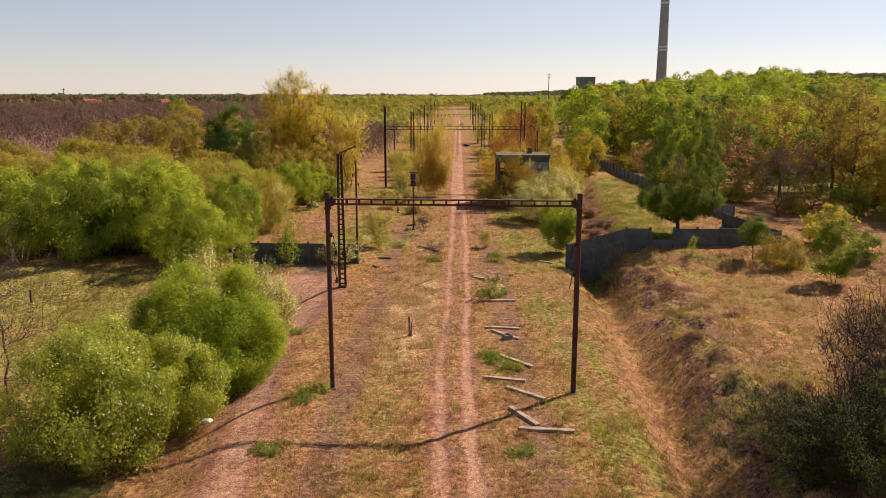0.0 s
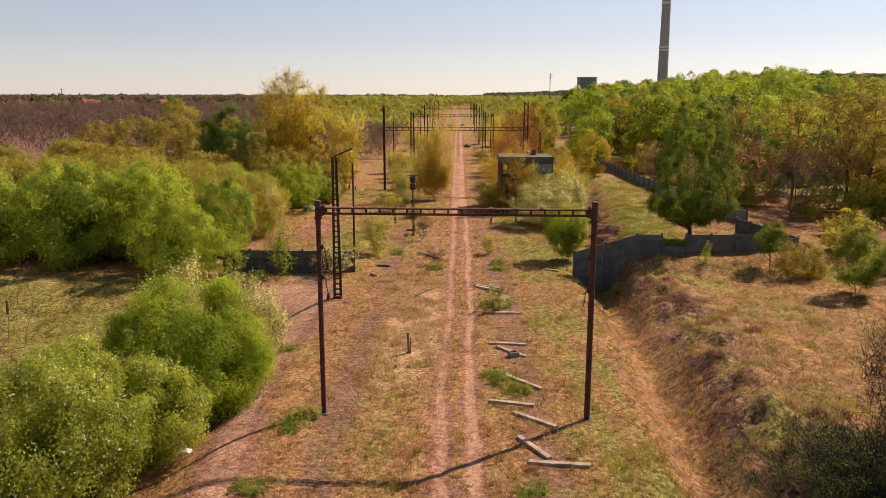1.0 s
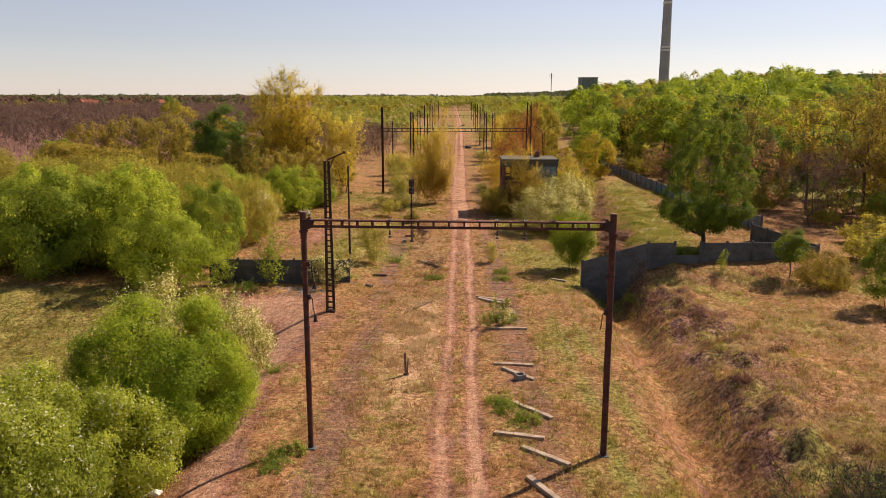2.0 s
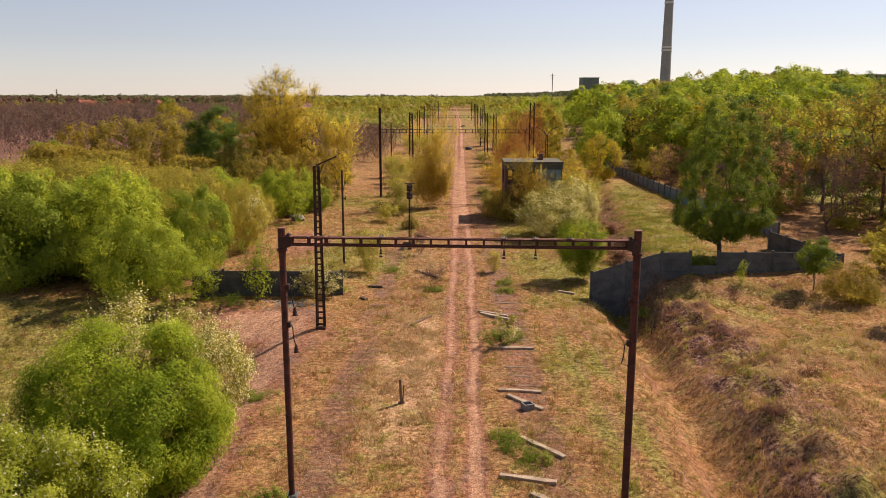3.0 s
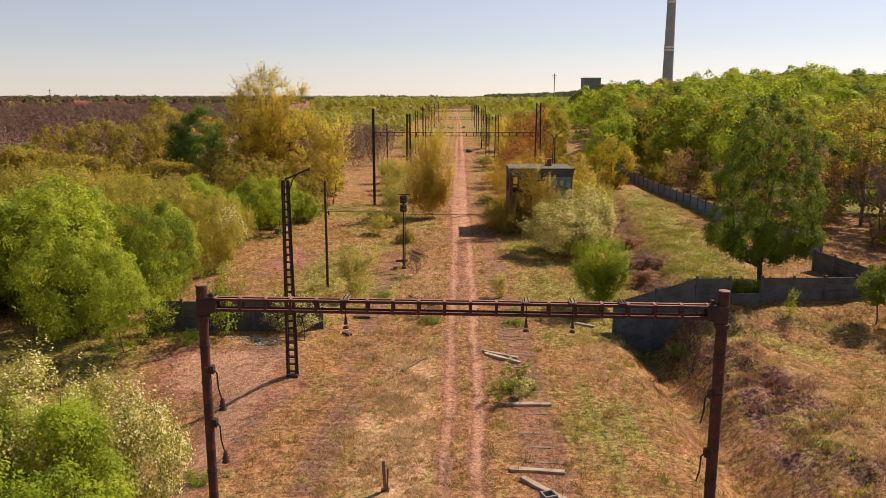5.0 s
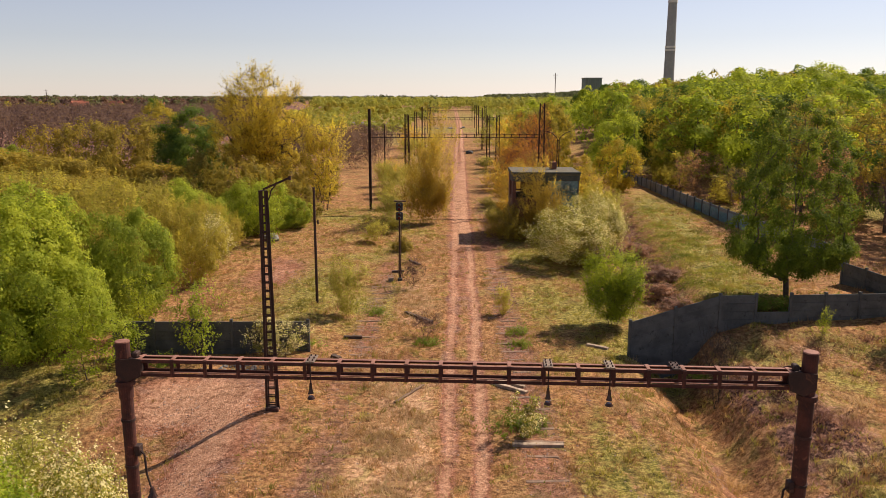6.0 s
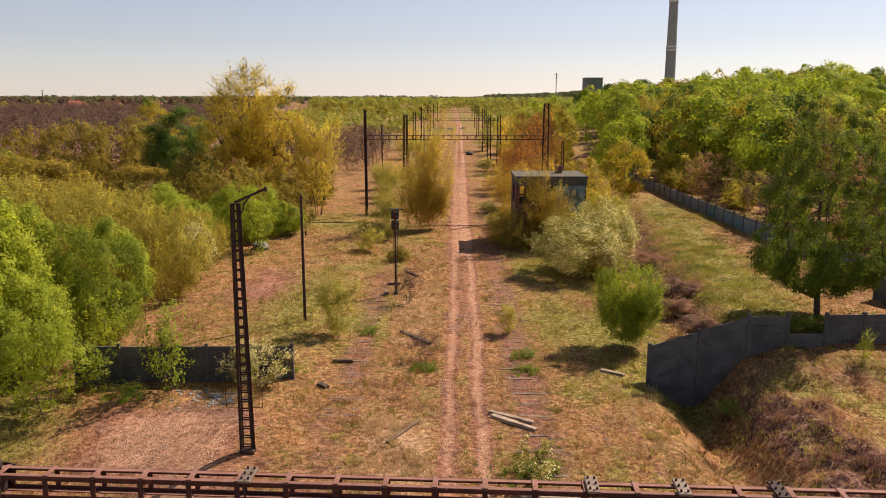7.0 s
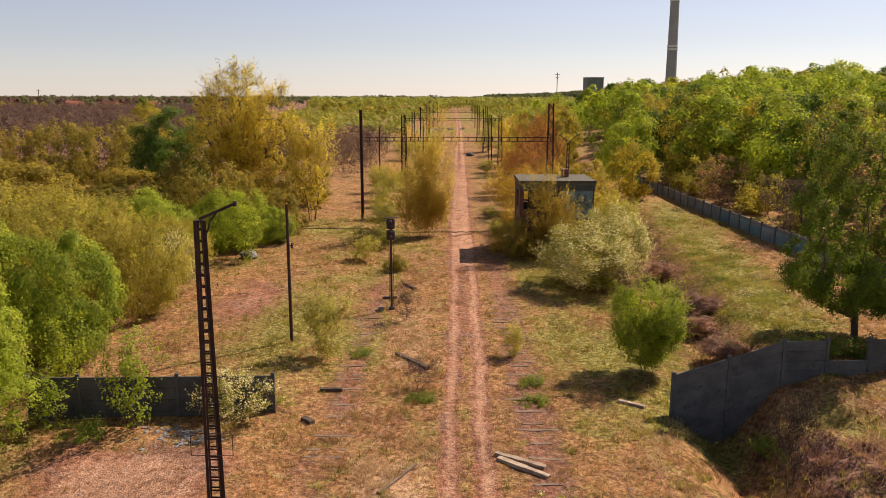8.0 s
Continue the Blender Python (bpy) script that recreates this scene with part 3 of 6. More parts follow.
def blades(rng, at, size, aspect=0.55, out=None, loose=0.6):
    """Leaf blades (n, 3, 3) at the places given, facing more or less the way out; loose: how far they stray from it."""
    n = len(at)
    nrm = rng.normal(size=(n, 3)) * loose + np.array([0, 0, 0.35])
    if out is not None:
        nrm += out
    nrm /= np.linalg.norm(nrm, axis=1)[:, None]
    a = rng.normal(size=(n, 3))
    a -= (a * nrm).sum(1)[:, None] * nrm
    a /= np.linalg.norm(a, axis=1)[:, None] + 1e-9
    b = np.cross(nrm, a)
    s = (size * rng.uniform(0.65, 1.35, n))[:, None]
    return np.stack([at - a * s * 1.2 - b * s * aspect, at + b * s * aspect * 1.9, at + a * s * 1.2 - b * s * aspect * 0.9], 1)


def crown(rng, tips, per, spread_, size, flat=0.8, aspect=0.55, sprig=0.0, sprig_len=0.6, loose=0.36):
    """Foliage in small domed sprays round the tips; sprig: the share of leaves that sit along upright shoots instead."""
    mid = np.array([0, 0, tips[:, 2].mean() * 0.75])
    away = (tips - mid) / (np.abs(tips - mid).max(0) + 0.01)
    n_sprig = int(per * sprig)
    n_dome = per - n_sprig
    d = rng.normal(size=(len(tips) * n_dome, 3)) + 0.55 * np.repeat(away, n_dome, 0) + np.array([0, 0, 0.3])
    d /= np.linalg.norm(d, axis=1)[:, None]
    fat = np.repeat(rng.uniform(0.7, 1.3, len(tips)), n_dome)
    r = spread_ * 1.75 * fat * rng.random(len(d)) ** 0.45
    at = np.repeat(tips, n_dome, 0) + d * r[:, None] * np.array([1, 1, flat])
    out = 1.15 * d + 0.5 * np.repeat(away, n_dome, 0)
    if n_sprig:
        each = 9
        ns = max(1, n_sprig // each)
        root = np.repeat(tips, ns, 0) + rng.normal(0, spread_ * 0.8, (len(tips) * ns, 3))
        up = rng.normal(0, 0.33, root.shape) + 0.55 * np.repeat(away, ns, 0) + np.array([0, 0, 0.9])
        up /= np.linalg.norm(up, axis=1)[:, None]
        ln = sprig_len * rng.uniform(0.6, 1.4, len(root))
        f = np.tile(np.linspace(0.1, 1.0, each), len(root))
        sat = np.repeat(root, each, 0) + np.repeat(up, each, 0) * (f * np.repeat(ln, each))[:, None] + rng.normal(0, 0.045 + spread_ * 0.12, (len(root) * each, 3)) * (1.2 - f)[:, None]
        at = np.concatenate([at, sat])
        out = np.concatenate([out, 0.5 * np.repeat(up, each, 0) + 0.8 * np.repeat(np.repeat(away, ns, 0), each, 0)])
    at[:, 2] = np.maximum(at[:, 2], 0.04)
    return blades(rng, at, size, aspect, out, loose)


def twigs(rng, tips, per, length, width, rise=0.8):
    """Thin shoots that start at the tips and strive outward and up."""
    root = np.repeat(tips, per, 0)
    n = len(root)
    d = rng.normal(0, 0.55, (n, 3)) + np.stack([root[:, 0], root[:, 1], np.zeros(n)], 1) * 0.12 + np.array([0, 0, rise])
    d /= np.linalg.norm(d, axis=1)[:, None]
    ln = (length * rng.uniform(0.5, 1.3, n))[:, None]
    side = np.cross(d, rng.normal(size=(n, 3)))
    side /= np.linalg.norm(side, axis=1)[:, None]
    root = root + rng.normal(0, length * 0.25, (n, 3))
    return np.stack([root - side * width * 1.2, root + side * width * 1.2, root + d * ln], 1)


STOCK = {}


def plant(key, name, x, y, label, category, group="", h=1.0, w=1.0, turn=None, dz=-0.05):
    """Sets one plant of a kind in STOCK at a place, h and w times its own height and width."""
    kind = STOCK[key]
    turn = (x * 37.7 + y * 91.3) % 360 if turn is None else turn
    m = pose(x, y, on_land(x, y, dz), 0, 0, turn) @ Matrix.Diagonal((w, w, h, 1))
    ob = new(name)
    ob.empty_display_size = 0.3
    ob.matrix_basis = m
    for piece, me in kind:
        got = child(piece, me, ob)
        if piece != "trunk":
            tagged(got, kind="stuff")
    return tagged(ob, label, category, group)


def stock(key, seed, h, w, base, clusters, stems, thick, bark, per, spread_, size, leaf, wild=0.25, top=0.5, shoots=0, shoot_len=0.6, shoot_w=0.012, flat=0.8, aspect=0.55, vase=0.0, shell=0.7, sprig=0.0, sprig_len=0.6, loose=0.36):
    rng = np.random.default_rng(seed)
    pos, par, tips = grow(rng, h, w, base, clusters, stems, wild, top, vase, shell)
    got = [("trunk", limbs(key, pos, par, thick, bark, 3 if key[:4] in ("wood", "thic", "far_") else 5))]
    if shoots:
        got.append(("twig_spray", quads(key, twigs(rng, tips, shoots, shoot_len, shoot_w), bark)))
    if per:
        got.append(("crown", quads(key, crown(rng, tips, per, spread_, size, flat, aspect, sprig, sprig_len, loose), leaf)))
    STOCK[key] = got


# kinds: height and width in metres
stock("green_bush", 11, 6.2, 7.2, 0.0, 270, 8, 0.07, BARK, 420, 0.46, 0.041, LEAF_BUSH, 0.12, 0.42, shoots=4, sprig=0.14, sprig_len=0.5, shell=0.85, loose=0.5)
stock("pale_bush", 12, 4.8, 5.2, 0.0, 150, 8, 0.06, BARK, 330, 0.42, 0.042, LEAF_FEW, 0.25, 0.42, shoots=8, shoot_len=0.7, sprig=0.16, sprig_len=0.55, shell=0.8, loose=0.5)
stock("blossom_bush", 13, 5.2, 4.8, 0.3, 140, 7, 0.06, BARK_PALE, 240, 0.36, 0.044, LEAF_BLOSSOM, 0.32, 0.5, shoots=8, shoot_len=0.8, sprig=0.3, sprig_len=0.7, shell=0.8, loose=0.5)
stock("thicket_green", 14, 6.5, 9.0, 0.0, 150, 9, 0.08, BARK, 235, 0.55, 0.076, LEAF_GREEN, 0.3, 0.35, shoots=5, sprig=0.12, shell=0.85, loose=0.42)
stock("thicket_deep", 15, 6.3, 8.4, 0.0, 140, 9, 0.08, BARK, 235, 0.55, 0.076, LEAF_GREEN, 0.3, 0.35, shoots=5, sprig=0.12, shell=0.85, loose=0.42)
stock("thicket_olive", 16, 7.6, 10.5, 0.2, 240, 10, 0.09, BARK_YELLOW, 100, 0.46, 0.078, LEAF_OLIVE, 0.22, 0.4, shoots=6, shoot_len=1.0, shoot_w=0.014, sprig=0.5, sprig_len=0.8, shell=0.8)
stock("lime_bush", 17, 4.9, 4.9, 0.3, 190, 12, 0.04, BARK, 160, 0.25, 0.044, LEAF_WOOD, 0.3, 0.52, shoots=5, shoot_len=0.7, vase=0.5, flat=1.1, shell=0.6, sprig=0.5, sprig_len=0.7)
stock("willow_bush", 18, 6.6, 4.8, 0.0, 220, 18, 0.04, BARK_YELLOW, 112, 0.3, 0.058, LEAF_STRAW, 0.5, 0.36, shoots=6, shoot_len=1.4, shoot_w=0.014, flat=1.5, shell=0.5, vase=0.22, sprig=0.75, sprig_len=1.2)
stock("poplar", 19, 17.0, 11.0, 2.2, 420, 1, 0.26, BARK, 120, 0.42, 0.074, LEAF_GOLD, 0.3, 0.52, shoots=6, shoot_len=1.2, shoot_w=0.025, shell=0.45, sprig=0.6, sprig_len=1.2, loose=0.5)
stock("round_tree", 20, 12.4, 8.6, 1.6, 300, 1, 0.22, BARK, 260, 0.38, 0.054, LEAF_DEEP, 0.07, 0.20, shoots=2, shell=0.8, sprig=0.1, sprig_len=0.5, loose=0.45)
stock("dark_tree", 21, 12.0, 9.0, 1.0, 150, 1, 0.22, BARK, 200, 0.6, 0.09, LEAF_WOOD_DEEP, 0.3, 0.45, shoots=4, sprig=0.2)
stock("sapling", 22, 4.0, 2.3, 0.2, 60, 5, 0.03, BARK, 34, 0.2, 0.05, LEAF_LIME, 0.4, 0.55, shoots=4, shoot_len=0.5, shoot_w=0.008, vase=0.4, shell=0.4, sprig=0.7, sprig_len=0.6)
stock("green_sapling", 23, 5.0, 2.7, 0.5, 60, 4, 0.04, BARK, 190, 0.3, 0.05, LEAF_DEEP, 0.25, 0.42, shoots=3, sprig=0.2)
stock("orange_tree", 24, 11.5, 4.2, 0.6, 170, 7, 0.07, BARK_RED, 20, 0.4, 0.066, LEAF_ORANGE, 0.45, 0.55, shoots=7, shoot_len=1.3, shoot_w=0.016, flat=1.6, vase=0.35, sprig=0.5, sprig_len=1.0)
stock("bare_shrub", 25, 3.5, 2.6, 0.4, 80, 5, 0.035, BARK_RED, 10, 0.2, 0.04, LEAF_BROWN, 0.3, 0.55, shoots=12, shoot_len=0.6, shoot_w=0.007)
stock("dead_bush", 52, 3.0, 2.6, 0.0, 90, 9, 0.03, BARK_PALE, 60, 0.22, 0.045, WEED_RED, 0.4, 0.5, shoots=14, shoot_len=0.5, shoot_w=0.008)
stock("dark_shrub", 53, 3.8, 2.6, 0.4, 120, 3, 0.032, BARK_BLACK, 5, 0.2, 0.035, LEAF_BROWN, 0.3, 0.6, shoots=10, shoot_len=0.6, shoot_w=0.007, vase=0.3, shell=0.5)
stock("bare_tree", 26, 7.2, 5.0, 1.2, 110, 1, 0.09, BARK_RED, 34, 0.34, 0.032, LEAF_BROWN, 0.3, 0.55, shoots=16, shoot_len=0.8, shoot_w=0.009)
stock("twiggy_bush", 27, 4.6, 7.5, 0.1, 210, 12, 0.06, BARK_BLACK, 70, 0.38, 0.032, LEAF_DEEP, 0.4, 0.45, shoots=46, shoot_len=0.85, shoot_w=0.009, shell=0.5)
stock("weed_clump", 44, 0.45, 1.7, 0.0, 40, 9, 0.010, BARK_YELLOW, 40, 0.11, 0.028, LEAF_WEED, 0.7, 0.35, shoots=4, shoot_len=0.25, shoot_w=0.006, sprig=0.5, sprig_len=0.25)
stock("low_bush", 28, 2.6, 3.7, 0.0, 80, 7, 0.04, BARK, 120, 0.3, 0.048, LEAF_DULL, 0.35, 0.35, shoots=8, shoot_len=0.5, shoot_w=0.008, sprig=0.3)
stock("round_sapling", 55, 3.7, 2.3, 1.2, 40, 1, 0.05, BARK, 170, 0.28, 0.045, LEAF_DEEP, 0.15, 0.45, shoots=2)
stock("open_tree", 56, 7.6, 5.6, 0.9, 90, 1, 0.07, BARK_RED, 4, 0.3, 0.03, LEAF_BROWN, 0.3, 0.55, shoots=9, shoot_len=0.9, shoot_w=0.010, shell=0.5)
stock("light_tree", 57, 6.4, 4.6, 0.5, 70, 3, 0.05, BARK, 120, 0.34, 0.06, LEAF_LIME, 0.3, 0.5, shoots=4, sprig=0.4, vase=0.3)
stock("thin_bloom", 54, 5.0, 5.0, 0.2, 150, 8, 0.05, BARK_PALE, 55, 0.26, 0.044, LEAF_BLOSSOM, 0.4, 0.5, shoots=7, shoot_len=0.7, sprig=0.5, sprig_len=0.6)
stock("small_bloom", 29, 2.1, 2.0, 0.0, 60, 12, 0.012, BARK_PALE, 34, 0.13, 0.036, LEAF_BLOSSOM, 0.4, 0.55, shoots=5, shoot_len=0.4, shoot_w=0.005, vase=0.6)
stock("vase_shrub", 47, 3.4, 2.6, 0.0, 80, 12, 0.02, BARK_YELLOW, 60, 0.15, 0.042, LEAF_PALE, 0.35, 0.55, shoots=8, shoot_len=0.6, shoot_w=0.006, vase=0.6, shell=0.4, sprig=0.8, sprig_len=0.7)
stock("young_poplar", 48, 11.4, 6.6, 1.0, 150, 6, 0.09, BARK, 66, 0.4, 0.075, LEAF_GOLD, 0.35, 0.6, shoots=4, shoot_len=0.9, shoot_w=0.014, vase=0.65, shell=0.45, sprig=0.7, sprig_len=1.1)
stock("thicket_far", 46, 8.0, 10.5, 0.0, 110, 8, 0.09, BARK, 90, 0.66, 0.13, LEAF_DULL, 0.3, 0.4, sprig=0.25, sprig_len=0.9, shell=0.85)
stock("thicket_dull", 58, 8.0, 10.5, 0.0, 110, 8, 0.09, BARK, 105, 0.68, 0.128, LEAF_DULL, 0.3, 0.4, sprig=0.2, sprig_len=0.8, shell=0.85)
stock("far_lime", 37, 4.8, 4.3, 0.1, 60, 6, 0.05, BARK_YELLOW, 60, 0.38, 0.07, LEAF_PALE, 0.5, 0.5, vase=0.5, shell=0.4, shoots=4, shoot_len=0.9, shoot_w=0.012, sprig=0.7, sprig_len=0.9)
stock("far_willow", 38, 7.0, 4.8, 0.0, 80, 12, 0.05, BARK_YELLOW, 54, 0.4, 0.085, LEAF_STRAW, 0.35, 0.42, shoots=3, shoot_len=1.4, shoot_w=0.02, flat=1.6, shell=0.5, sprig=0.7, sprig_len=1.2)
stock("far_low", 39, 2.8, 3.7, 0.0, 50, 6, 0.04, BARK, 70, 0.36, 0.085, LEAF_OLIVE, 0.35, 0.4, sprig=0.3)
stock("edge_tree", 50, 13.0, 7.0, 2.6, 170, 1, 0.17, BARK, 46, 0.42, 0.088, LEAF_EDGE, 0.4, 0.55, shoots=6, shoot_len=0.9, shoot_w=0.016, vase=0.2, sprig=0.4, sprig_len=0.8)
stock("far_deep", 51, 4.0, 4.4, 0.0, 60, 7, 0.05, BARK, 90, 0.4, 0.08, LEAF_DEEP, 0.35, 0.42, sprig=0.2)
stock("bronze_tree", 40, 9.5, 6.0, 1.0, 120, 2, 0.12, BARK_RED, 22, 0.5, 0.10, LEAF_BRONZE, 0.35, 0.5, shoots=9, shoot_len=0.9, shoot_w=0.014)
for i, (leaf, seed) in enumerate(((LEAF_WOOD, 31), (LEAF_WOOD_LIME, 32), (LEAF_WOOD_OLIVE, 33), (LEAF_WOOD_DEEP, 34), (LEAF_WOOD_OLIVE, 35), (LEAF_WOOD_OLIVE, 36))):
    stock("wood%d" % i, seed, 12.0, 9.0, 0.4, 62, 1, 0.2, BARK, 108, 0.92, 0.142, leaf, 0.22, 0.48, shell=0.85, sprig=0.06, loose=0.34, aspect=0.7)


# ---- steel: gantries, masts, signal ----
def ladder_mast(name, x, y, h, wb, wt, rungs, label, group="", turn=0.0, deep=0.18, mat=RUST_DARK):
    """A tapered mast of two channel legs joined by flat battens, set in a concrete foot."""
    z = on_land(x, y)
    top = thing(name, pose(x, y, z, 0, 0, turn), label, "mast", group)
    for s in (-1, 1):
        bm = bmesh.new()
        add_beam(bm, (s * wb / 2, 0, 0.05), (s * wt / 2, 0, h), 0.016, deep)
        for f in (-1, 1):
            add_beam(bm, (s * (wb / 2 - 0.035), f * deep / 2, 0.05), (s * (wt / 2 - 0.035), f * deep / 2, h), 0.055, 0.014)
        part("leg", bm, mat, top)
    for i in range(rungs):
        f = (i + 0.5) / rungs
        w = wb + (wt - wb) * f
        for s in (-1, 1):
            part("batten", box(w - 0.02, 0.014, 0.06, pose(0, s * (deep / 2 + 0.014), 0.1 + f * (h - 0.2)), 0.002), mat, top)
    part("cap_plate", box(wt + 0.06, deep + 0.05, 0.03, pose(0, 0, h), 0.004), mat, top)
    part("foot", box(wb + 0.14, deep + 0.22, 0.4, pose(0, 0, -0.06), 0.03), RUST_DARK, top, "rusted box foot")
    return top


def insulator(parent, x, y, z, drop, mat=INSULATOR):
    """A rod with a stack of porcelain sheds hanging below z."""
    part("hanger_rod", add_bar(bmesh.new(), (x, y, z), (x, y, z - drop), 0.014, 6), RUST_DARK, parent)
    bm = bmesh.new()
    for i, (r1, r2, hh) in enumerate(((0.032, 0.02, 0.09), (0.052, 0.025, 0.10), (0.07, 0.045, 0.05))):
        add_cone(bm, r1, r2, hh, pose(x, y, z - drop - 0.10 * (i + 1)), 12)
    part("insulator", bm, mat, parent, "dark porcelain insulator", smooth=False)


def near_gantry():
    a, b = Vector((-6.0, 36.0)), Vector((5.99, 35.43))
    d = b - a
    span, turn = d.length, math.degrees(math.atan2(d.y, d.x))
    g = thing("portal_gantry", pose(a.x, a.y, 0, 0, 0, turn), "rusty steel portal gantry spanning the abandoned track bed", "gantry")
    for x, h, r in ((0, 9.90, 0.112), (span, 9.94, 0.13)):
        bm = bmesh.new()
        add_cone(bm, r, r, h - 0.9, pose(x, 0, -0.15), 20)
        add_cone(bm, 0.128, 0.128, h - 8.85, pose(x, 0, 8.85), 20)
        pole = part("pole", bm, RUST, g, "rusted tubular steel pole", smooth=False)
        bm = bmesh.new()
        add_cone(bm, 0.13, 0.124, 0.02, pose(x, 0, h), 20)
        part("pole_cap", bm, RUST_PALE_SUNLIT, pole, "pale rusted cap")
        for zc in (3.1, 5.2, 7.5, 8.4):
            bm = bmesh.new()
            add_cone(bm, r + 0.015, r + 0.015, 0.05, pose(x, 0, zc), 20)
            part("clamp_band", bm, RUST_DARK, pole)
        part("footing", box(0.45, 0.45, 0.22, pose(x, 0, -0.05), 0.04), CONCRETE, g, "small concrete footing")
    zt, zb, dep = 9.59, 9.34, 0.26
    x0, x1 = 0.22, span - 0.22
    for z in (zt, zb):
        for s in (-1, 1):
            bm = bmesh.new()
            add_box(bm, x1 - x0, 0.012, 0.06, pose((x0 + x1) / 2, s * dep / 2, z))
            chord = part("chord", bm, RUST, g, "long rusted angle chord")
            # Flange colour paled to stand for sun on the beam.
            part("flange", box(x1 - x0, 0.06, 0.012, pose((x0 + x1) / 2, s * (dep / 2 - 0.036), z + (0.024 if z == zt else -0.024))), RUST_PALE_SUNLIT, chord, "rusted flange coloured pale as if sunlit")
    bays = 19
    flat, upright = None, None
    for i in range(bays + 1):
        x = x0 + 0.12 + (x1 - x0 - 0.24) * i / bays
        for z in (zt + 0.037, zb - 0.037):
            if flat is None:
                # Battens share the sun-paled rust.
                flat = part("batten", box(0.065, dep, 0.012, bevel=0.002), RUST_PALE_SUNLIT, g, at=pose(x, 0, z))
            else:
                child("batten", flat.data, g, at=pose(x, 0, z))
        for s in (-1, 1):
            if upright is None:
                upright = part("upright", box(0.065, 0.012, zt - zb + 0.05, bevel=0.002), RUST, g, at=pose(x, s * (dep / 2 + 0.0125), (zt + zb) / 2))
            else:
                child("upright", upright.data, g, at=pose(x, s * (dep / 2 + 0.0125), (zt + zb) / 2))
    for x, s in ((0.0, 1), (span, -1)):
        for f in (-1, 1):
            bm = bmesh.new()
            v = [bm.verts.new((x + s * u, f * 0.15, z)) for u, z in ((-0.08, zb - 0.02), (0.12, zb - 0.13), (0.36, zb - 0.03), (0.40, zt + 0.03), (0.28, zt + 0.06), (-0.08, zt + 0.02))]
            w = [bm.verts.new((q.co.x, q.co.y + f * 0.014, q.co.z)) for q in v]
            bm.faces.new(v), bm.faces.new(w[::-1])
            for j in range(6):
                bm.faces.new((v[j], w[j], w[(j + 1) % 6], v[(j + 1) % 6]))
            bmesh.ops.recalc_face_normals(bm, faces=bm.faces)
            part("gusset_plate", bm, RUST_DARK, g)
        part("knee_block", box(0.22, 0.26, 0.28, pose(x + s * 0.2, 0, zt - 0.13), 0.03), RUST_DARK, g)
        part("bearing", box(0.1, 0.18, 0.1, pose(x + s * 0.24, 0, zt + 0.09), 0.02), RUST_DARK, g)
        bm = bmesh.new()
        add_cone(bm, 0.172, 0.172, 0.09, pose(x, 0, zb - 0.24), 20)
        part("collar", bm, RUST, g)
    for x, hang in ((3.42, 1), (7.57, 1), (8.62, 1), (9.74, 0)):
        clamp = part("clamp_plate", box(0.15, dep + 0.12, 0.03, pose(x, 0, zt + 0.06), 0.004), PALE_STEEL if hang else RUST_DARK, g, "pale bolted clamp plate" if hang else "")
        for u in (-0.05, 0.05):
            for f in (-0.13, 0.0, 0.13):
                part("bolt", add_cone(bmesh.new(), 0.015, 0.012, 0.035, pose(x + u * 0.8, f, zt + 0.07), 6), RUST_DARK, clamp)
        if hang:
            insulator(g, x, -0.16, zt + 0.08, 0.40)
    # side arms with drooping insulators on the poles
    for x, s, zc in ((0, 1, 7.9), (0, 1, 6.55), (span, -1, 7.55), (span, -1, 6.1)):
        bm = bmesh.new()
        pts = [(x + s * 0.15, -0.05, zc), (x + s * 0.28, -0.07, zc - 0.12), (x + s * 0.30, -0.08, zc - 0.5), (x + s * 0.36, -0.08, zc - 0.75)]
        for p, q in zip(pts, pts[1:]):
            add_bar(bm, p, q, 0.02, 6)
        add_box(bm, 0.1, 0.16, 0.2, pose(x + s * 0.16, -0.03, zc - 0.05), 0.01)
        arm = part("side_arm", bm, RUST_DARK, g)
        if s > 0:
            bm = bmesh.new()
            for i, r in enumerate((0.06, 0.09, 0.10)):
                add_cone(bm, r, r * 0.5, 0.09, pose(x + s * 0.38, -0.08, zc - 0.85 - 0.1 * i), 12)
            part("insulator", bm, INSULATOR, arm, "dark porcelain insulator")
    return g


